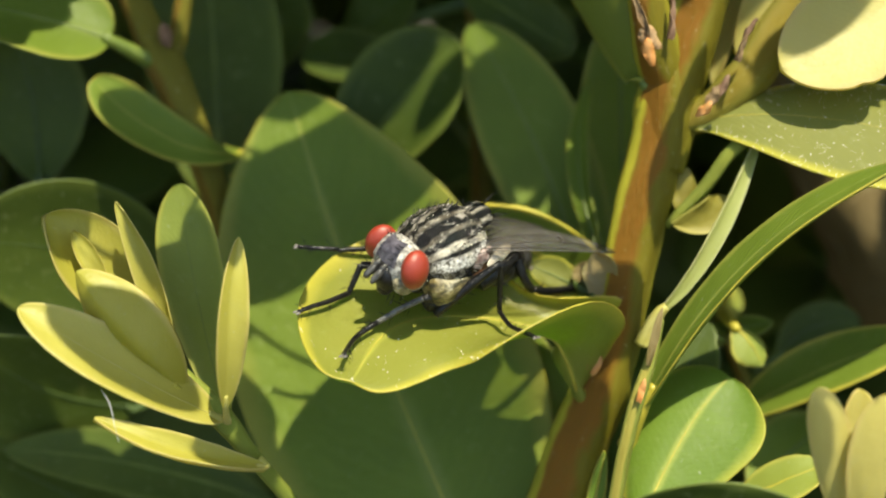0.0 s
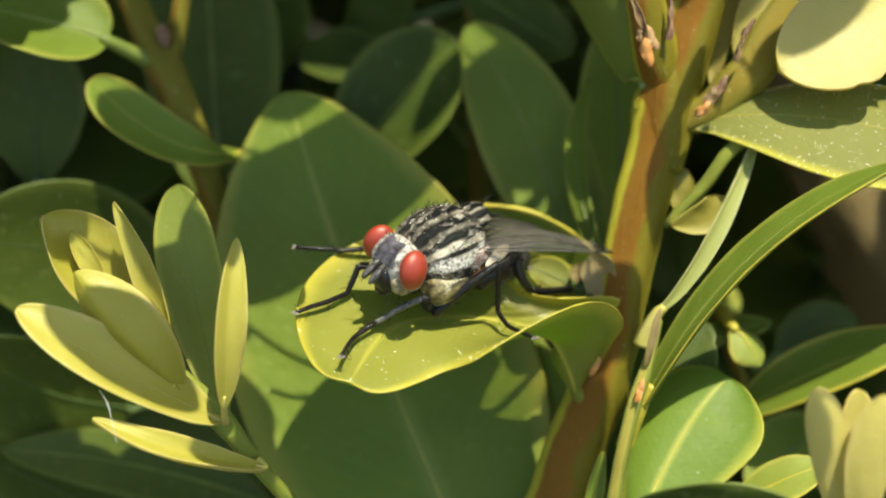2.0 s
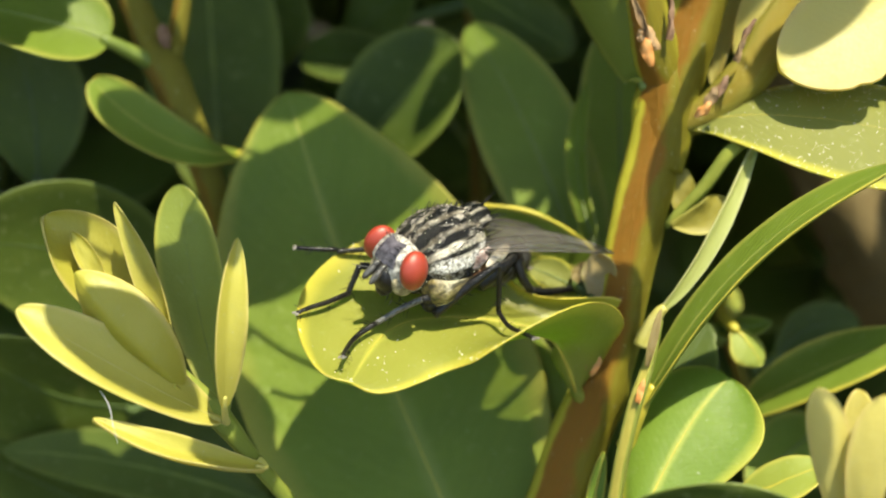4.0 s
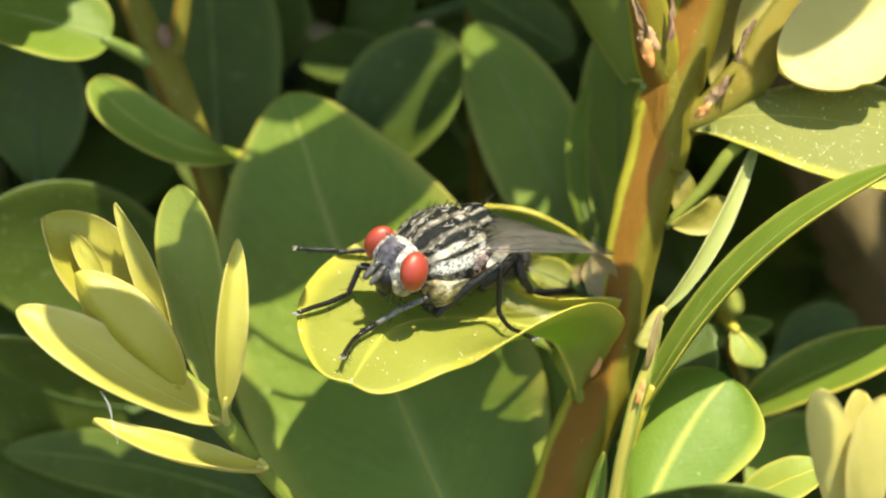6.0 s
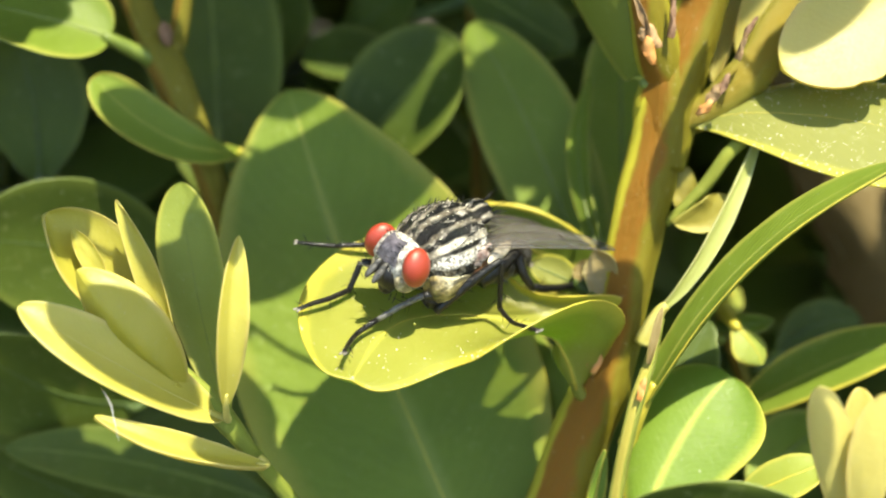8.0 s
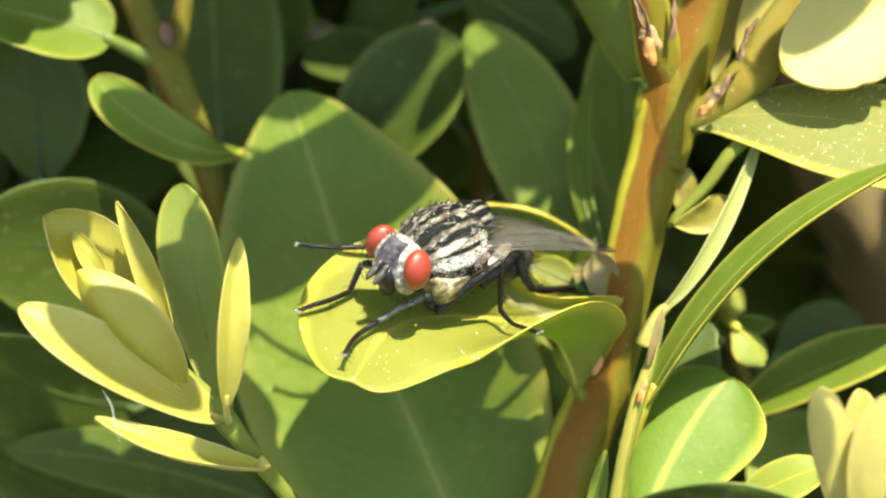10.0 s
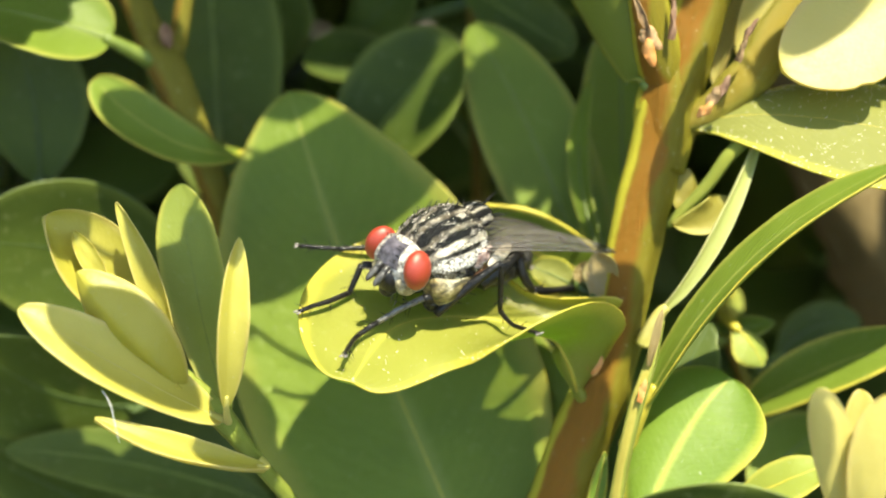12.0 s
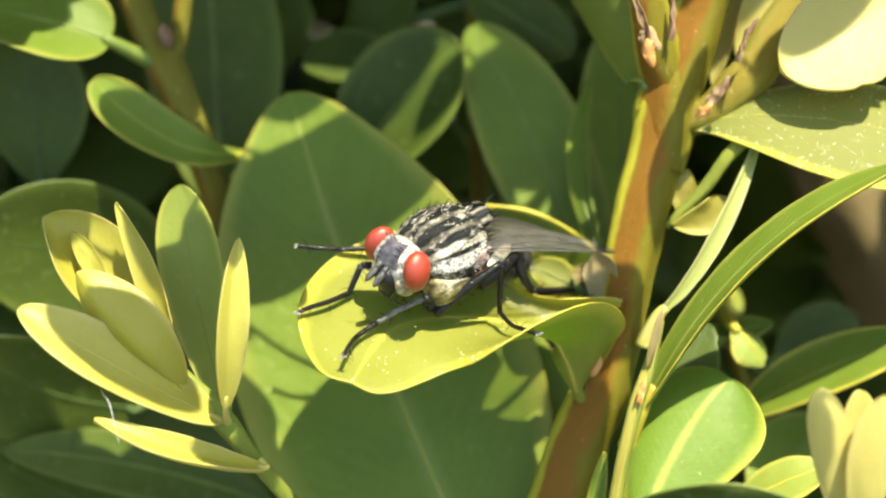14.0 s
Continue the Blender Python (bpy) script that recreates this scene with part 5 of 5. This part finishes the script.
def fly_wing(fly, root, tip, hind_way, width, name="wing"):
    """Membrane with raised veins; slightly pleated."""
    r, t, h = Vector(root), Vector(tip), Vector(hind_way).normalized()
    axis = t - r
    length = axis.length
    up = axis.cross(h).normalized()
    if up.z < 0:
        up = -up

    def spot(u, w):
        fr, hi = wing_outline(u, length, width)
        off = w * hi if w > 0 else w * fr
        bow = 0.35 * math.sin(math.pi * u) - 0.12 * off * off / (width * 0.3) + 0.06 * math.sin(9 * w + 3 * u)
        return r + axis * u + h * off + up * bow

    rows, cols = 26, 14
    top = [spot(i / rows, -1 + 2 * j / cols) for i in range(rows + 1) for j in range(cols + 1)]
    low = [v - up * 0.025 for v in top]
    n, k = len(top), cols + 1
    faces = []
    for i in range(rows):
        for j in range(cols):
            a = i * k + j
            faces.append((a, a + 1, a + k + 1, a + k))
            faces.append((n + a, n + a + k, n + a + k + 1, n + a + 1))
    wing = mesh_object(name, top + low, faces, WING, fly, root, "smoky translucent wing with dark veins")
    lines = [[(0.02, -1), (0.3, -1), (0.6, -1), (0.85, -1), (0.99, -0.6)],
             [(0.03, -0.6), (0.3, -0.62), (0.55, -0.75), (0.7, -1)],
             [(0.03, -0.4), (0.3, -0.35), (0.6, -0.4), (0.93, -0.75)],
             [(0.04, -0.1), (0.3, 0.05), (0.6, 0.1), (0.97, -0.2)],
             [(0.05, 0.1), (0.3, 0.3), (0.6, 0.42), (0.75, 0.32), (0.82, -0.1)],
             [(0.05, 0.2), (0.25, 0.5), (0.45, 0.8), (0.55, 1)],
             [(0.36, 0.06), (0.37, 0.38)], [(0.62, 0.1), (0.64, 0.42)]]
    for q in lines:
        pts = [spot(u, w) + up * 0.01 for u, w in q]
        pts = spline(pts, 6) if len(pts) > 2 else pts
        m = len(pts)
        v, f, _ = tube(pts, [0.028 * (1.1 - 0.75 * i / m) for i in range(m)], 5)
        mesh_object("vein", v, f, VEIN, wing, root)
    return wing


def build_fly():
    fly = new("flesh_fly")
    fly.empty_display_size = 0.002
    SPOT[fly.name] = Vector((0, 0, 0))
    tagged(fly, "grey-and-black striped fly with brick-red eyes standing on a leaf", "fly")
    # thorax with scutellum
    tr = (2.5, 2.25, 2.2)
    v, f = blob((0.3, 0, 0), tr, rings=26, sides=36, power=0.85, taper=0.06)
    for i, p in enumerate(v):       # cross seam, flattened flanks, hollows
        seam = math.exp(-((p.x + 0.35) / 0.16) ** 2) * 0.1 + math.exp(-((p.x - 1.7) / 0.14) ** 2) * 0.06
        lump = 0.09 * noise.noise(p * 1.1) + 0.04 * noise.noise(p * 3.0)
        v[i] = p * (1 - seam * (0.5 if p.z > 0 else 1.2) * 0.5 + lump)
    body = v
    mesh_object("thorax", v, f, THORAX, fly, (0, 0, 0), "silvery thorax with black stripes")
    v, f = blob((-1.95, 0, 1.15), (0.8, 1.05, 0.5), (0, 14, 0), power=0.8)
    mesh_object("scutellum", v, f, THORAX, fly, (-2.35, 0, 0.0))
    v, f = blob((1.55, 1.3, 0.35), (0.6, 0.45, 0.5))
    mesh_object("shoulder", v, f, FACE, fly, (1.65, 1.4, 0.35))
    v, f = blob((1.55, -1.3, 0.35), (0.6, 0.45, 0.5))
    mesh_object("shoulder", v, f, FACE, fly, (1.65, -1.4, 0.35))
    for s in (1, -1):               # flank plates
        for c, r, skin in (((0.8, 1.36, -0.85), (1.45, 0.98, 1.12), FLANK), ((-0.75, 1.5, -0.7), (0.85, 0.72, 0.85), RUSTY), ((0.3, 0.95, -1.5), (1.2, 0.8, 0.75), RUSTY), ((1.45, 1.1, -1.75), (0.75, 0.6, 0.6), LEG)):
            c = (c[0], c[1] * s, c[2])
            v, f = blob(c, r, (0, 12, 8 * s), power=0.75)
            v = [p + (p - Vector(c)).normalized() * 0.14 * noise.noise(p * 1.7) for p in v]
            mesh_object("flank_plate", v, f, skin, fly, c)
        c = (-0.75, 2.12 * s, 0.2)
        v, f = joined(blob(c, (0.46, 0.14, 0.36), (0, 20, 0)), blob((-0.5, 2.05 * s, -0.1), (0.34, 0.16, 0.32)), blob((-1.05, 2.08 * s, 0.45), (0.45, 0.13, 0.2)))
        v = [p + (p - Vector(c)).normalized() * 0.1 * noise.noise(p * 4.0) for p in v]
        mesh_object("wing_root", v, f, WING_ROOT, fly, c, "pinkish-white plates at the wing root")
        c = (-1.8, 2.12 * s, -0.12)
        v, f = blob(c, (1.0, 0.15, 0.32), (30 * s, 4, 16 * s), taper=0.2)
        mesh_object("calypter", v, f, CALYPTER, fly, c, "whitish scale at the wing root")
    bristles(None, (0, 0, 0), tr, 170, 0.5, "back_bristles", fly, lambda n: n.z > 0.15, 3)
    # pale grains added on the back in place of its white glints
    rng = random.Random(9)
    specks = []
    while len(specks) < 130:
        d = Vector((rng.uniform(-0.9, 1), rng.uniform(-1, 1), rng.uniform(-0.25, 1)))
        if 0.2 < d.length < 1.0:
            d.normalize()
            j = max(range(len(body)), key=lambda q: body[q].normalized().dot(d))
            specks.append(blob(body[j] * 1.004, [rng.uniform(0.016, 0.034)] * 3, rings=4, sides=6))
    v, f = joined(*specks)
    tagged(mesh_object("pollen_dust", v, f, GRAIN, fly, (0, 0, 0), "pale specks on the back that stand in for glints"), kind="stuff")
    bristles(None, (0, 0, 0), tr, 60, 0.5, "flank_bristles", fly, lambda n: n.z < 0.2 and abs(n.y) > 0.4, 4)
    bristles(None, (-1.95, 0, 1.15), (0.85, 1.1, 0.5), 18, 1.0, "scutellum_bristles", fly, lambda n: n.x < 0.1, 5)
    # abdomen in four rings
    abd = (-3.5, 0, -0.55)
    for i, (x, a, b, w) in enumerate([(-1.9, 1.6, 1.25, 0.9), (-2.8, 1.65, 1.25, 0.9), (-3.7, 1.45, 1.1, 0.9), (-4.5, 1.0, 0.8, 0.8)]):
        c = (x, 0.1, -1.75 - 0.22 * i)
        v, f = blob(c, (w * 1.05, a, b), (0, 4, 0), power=0.7)
        mesh_object("abdomen_ring", v, f, ABDOMEN, fly, c, "chequered black and grey abdomen")
    bristles(None, (-3.8, 0.1, -2.2), (1.4, 1.3, 1.0), 40, 0.6, "abdomen_bristles", fly, lambda n: n.x < 0.3, 6)
    # head
    hc = Vector(HEAD)
    v, f = blob(hc, (1.05, 1.9, 1.55), power=0.8)
    for i, p in enumerate(v):
        q = p - hc
        q.x *= 1.0 - 0.25 * max(0.0, q.z / 1.6) if q.x > 0 else 0.7
        q.z *= 0.74 if q.z > 0 else 1.0
        q.x += 0.25 * math.exp(-((q.z + 0.75) / 0.5) ** 2) * max(0, 1 - abs(q.y) / 1.4)
        v[i] = hc + q
    head = mesh_object("head", v, f, FACE, fly, hc - Vector((0.9, 0, 0)), "silvery face with dark central stripe")
    eyes = []
    for s in (1, -1):
        c = hc + Vector((0.25, 1.5 * s, 0.25))
        v, f = blob(c, (0.8, 0.58, 0.97), (6 * s, -12, 16 * s), rings=26, sides=32)
        mesh_object("eye", v, f, EYE, head, c, "brick-red compound eye")
        # antenna and its bristle
        a = hc + Vector((1.1, 0.24 * s, 0.02))
        v1 = blob(a + Vector((0.12, 0.03 * s, -0.02)), (0.26, 0.16, 0.17), (0, 30, 0), 8, 10)
        v2 = blob(a + Vector((0.43, 0.05 * s, -0.3)), (0.56, 0.19, 0.19), (0, 38, 4 * s), 10, 12)
        v3 = hair(a + Vector((0.4, 0.1 * s, -0.2)), (1.0, 0.5 * s, 0.25), 0.95, 0.03, 0.0)
        v, f = joined(v1, v2, v3)
        mesh_object("antenna", v, f, ANTENNA, head, a, "dark grey antenna")
        c = hc + Vector((0.3, 0.84 * s, -0.66))
        v, f = blob(c, (0.8, 0.58, 0.74), (0, 10, 20 * s))
        mesh_object("cheek", v, f, CHEEK, head, c, "silver-white cheek")
    def face_x(y, z):
        x = 1.05 * max(0.0, 1 - (z / (1.15 if z > 0 else 1.55)) ** 2 - (y / 1.9) ** 2) ** 0.42
        x *= 1.0 - 0.25 * max(0.0, z / 1.2)
        return x + 0.25 * math.exp(-((z + 0.75) / 0.5) ** 2) * max(0, 1 - abs(y) / 1.4)

    pts = [1.12 - 0.1 * i for i in range(11)]
    band = []
    for i, z in enumerate(pts):
        w = 0.6 + 0.024 * i
        band += [hc + Vector((face_x(w * y, z) + 0.05, w * y, z + 0.02)) for y in (-1, 0, 1)]
    bf = []
    for i in range(len(pts) - 1):
        for j in range(2):
            a = i * 3 + j
            bf.append((a, a + 3, a + 4, a + 1))
    inner = [p - Vector((0.3, 0, 0.12)) for p in band]
    nb = len(band)
    bf += [tuple(nb + i for i in reversed(q)) for q in bf]
    mesh_object("forehead_stripe", band + inner, bf, FRONS, head, hc, "velvety dark stripe between the eyes")
    c = hc + Vector((0.98, 0.06, -0.72))
    v, f = joined(blob(c, (0.5, 0.74, 0.84), (0, 10, 0)), blob(c + Vector((0.0, 0, -0.55)), (0.4, 0.42, 0.4)))
    mesh_object("mouth_edge", v, f, LEG, head, c, "dark mouth opening with folded proboscis")
    hair_set = []
    rng = random.Random(11)
    for s in (1, -1):
        for i in range(7):
            t = i / 6
            z = 1.02 - 0.97 * t + rng.uniform(-0.08, 0.08)
            p = hc + Vector((face_x(0.6, z), 0.6 * s, z))
            hair_set.append(hair(p, (0.7, -0.35 * s, 0.55), 0.5 * rng.uniform(0.4, 1.2), 0.02, 0.0))
        for i in range(16):
            a = rng.uniform(0, 3.0)
            hair_set.append(hair(hc + Vector((0.2, 1.3 * s * math.sin(a), 1.12 * math.cos(a))), (-0.1, s * math.sin(a), math.cos(a) + 0.2), 0.4 * rng.uniform(0.6, 1.2), 0.022, 0.0))
        for i in range(12):
            hair_set.append(hair(hc + Vector((0.9 + rng.uniform(-0.4, 0.3), s * rng.uniform(0.4, 1.3), -1.25 + rng.uniform(-0.15, 0.2))), (0.7, 0.4 * s, -0.5), 0.4 * rng.uniform(0.6, 1.2), 0.022, 0.0))
    v, f = joined(*hair_set)
    tagged(mesh_object("head_bristles", v, f, BRISTLE, head, hc), kind="stuff")
    v, f = blob((2.35, 0, 0.2), (0.8, 0.8, 0.8))
    mesh_object("neck", v, f, FLANK, fly, (2.35, 0, 0.2))
    # wings
    fly_wing(fly, (-0.7, 1.9, 0.65), (-7.68, 4.35, -1.33), (-0.15, -1, 0.12), 4.4)
    fly_wing(fly, (-0.7, -1.9, 0.65), (-9.97, -1.47, -4.19), (-0.15, 1, 0.1), 3.6)
    legs = []
    legs.append(fly_leg(fly, (0.9, 1.5, -2), (2.52, 1.58, -1.04), (4.52, 0.39, -2.26), [(5.79, 0.65, -2.24), (6.79, 1.35, -1.99), (7.53, 2.07, -1.71)], 0.24, 20, (0, 0, 0.08), SHEEN_LEG))
    legs.append(fly_leg(fly, (1.2, -1, -1.7), (3.56, -2.21, -0.64), (4.44, -2.19, -1.97), [(5.73, -1.88, -1.68), (6.79, -1.71, -1.39), (7.69, -1.59, -1.24)], 0.24, 25, (0, 0, 0)))
    legs.append(fly_leg(fly, (1.95, 1.75, -2.2), (-1.27, 2.93, 0.12), (-1.02, 3.11, -2.63), [(-0.42, 4.7, -2.2), (-0.05, 6.09, -1.49), (0.12, 7.29, -0.94)], 0.21, 30, (0, 0, 0)))
    legs.append(fly_leg(fly, (0.2, -1.2, -1.9), (0.93, -3.58, -1.54), (3.46, -4.47, -0.91), [(4.22, -4.87, -0.72), (4.7, -5.28, -0.66), (5.14, -5.66, -0.6)], 0.22, 35, (0, 0, 0.05)))
    legs.append(fly_leg(fly, (-1, 1.5, -1.9), (-3.79, 1.25, -1.4), (-4.02, 2.09, -3.27), [(-4.93, 2.22, -3.69), (-6.27, 2.16, -4.23), (-7.44, 2.23, -4.55)], 0.36, 40, (0.25, 0.1, 0)))
    legs.append(fly_leg(fly, (-1, -1.1, -1.8), (-3.95, -0.69, -2.51), (-4.76, -0.03, -2.95), [(-5.06, 0.33, -3.11), (-5.21, 0.52, -3.21)], 0.26, 45, (0, 0, 0)))
    return fly, head, legs


fly, head, legs = build_fly()


# ------------------------------------------------------------- what moves
def motions():
    """The fly shifts its feet once and turns its head a little."""
    seat = at(*(0.085, 0.746, -0.301))

    def stand(up, ahead=0.0, nod=0.0):
        p = pose(0, 0, 0, -4, 5, 217)
        return Matrix.Translation(seat + Vector((0, 0, up * 0.001))) @ p @ pose(ahead * 0.001, 0, 0, 0, nod, 0)

    walk(fly, [(0, stand(-0.045)), (5.3, stand(-0.05)), (6.5, stand(-0.055)), (6.6, stand(0.03)), (8.2, stand(0.03)), (10.3, stand(0.0)), (14.0, stand(-0.01))])
    neck = head.location.copy()

    def turned(yaw, nod):
        return Matrix.Translation(neck) @ pose(0, 0, 0, 0, nod - 4, yaw)

    walk(head, [(0, turned(-2.6, -2.0)), (3.2, turned(-2.6, -2.0)), (6.5, turned(-2.6, -1.2)), (6.6, turned(-1.2, 0.0)), (8.2, turned(-0.8, 0.0)), (10.3, turned(0, 0)), (14.0, turned(0.4, 0.2))])
    view = Vector((0.488, 0.668, 0.562))

    def swing(ob, angles):
        spot = ob.location.copy()
        walk(ob, [(t, Matrix.Translation(spot) @ Matrix.Rotation(radians(a), 4, view)) for t, a in angles])

    for ob in legs[2][3:]:
        swing(ob, [(0, -6.0), (6.5, -6.5), (6.6, 0.5), (14.0, 0.0)])
    for ob in legs[3][1:]:
        swing(ob, [(0, 1.4), (3.2, 1.7), (6.5, 2.0), (6.6, -0.8), (8.2, -0.8), (10.3, 0.0), (14.0, 0.2)])


motions()
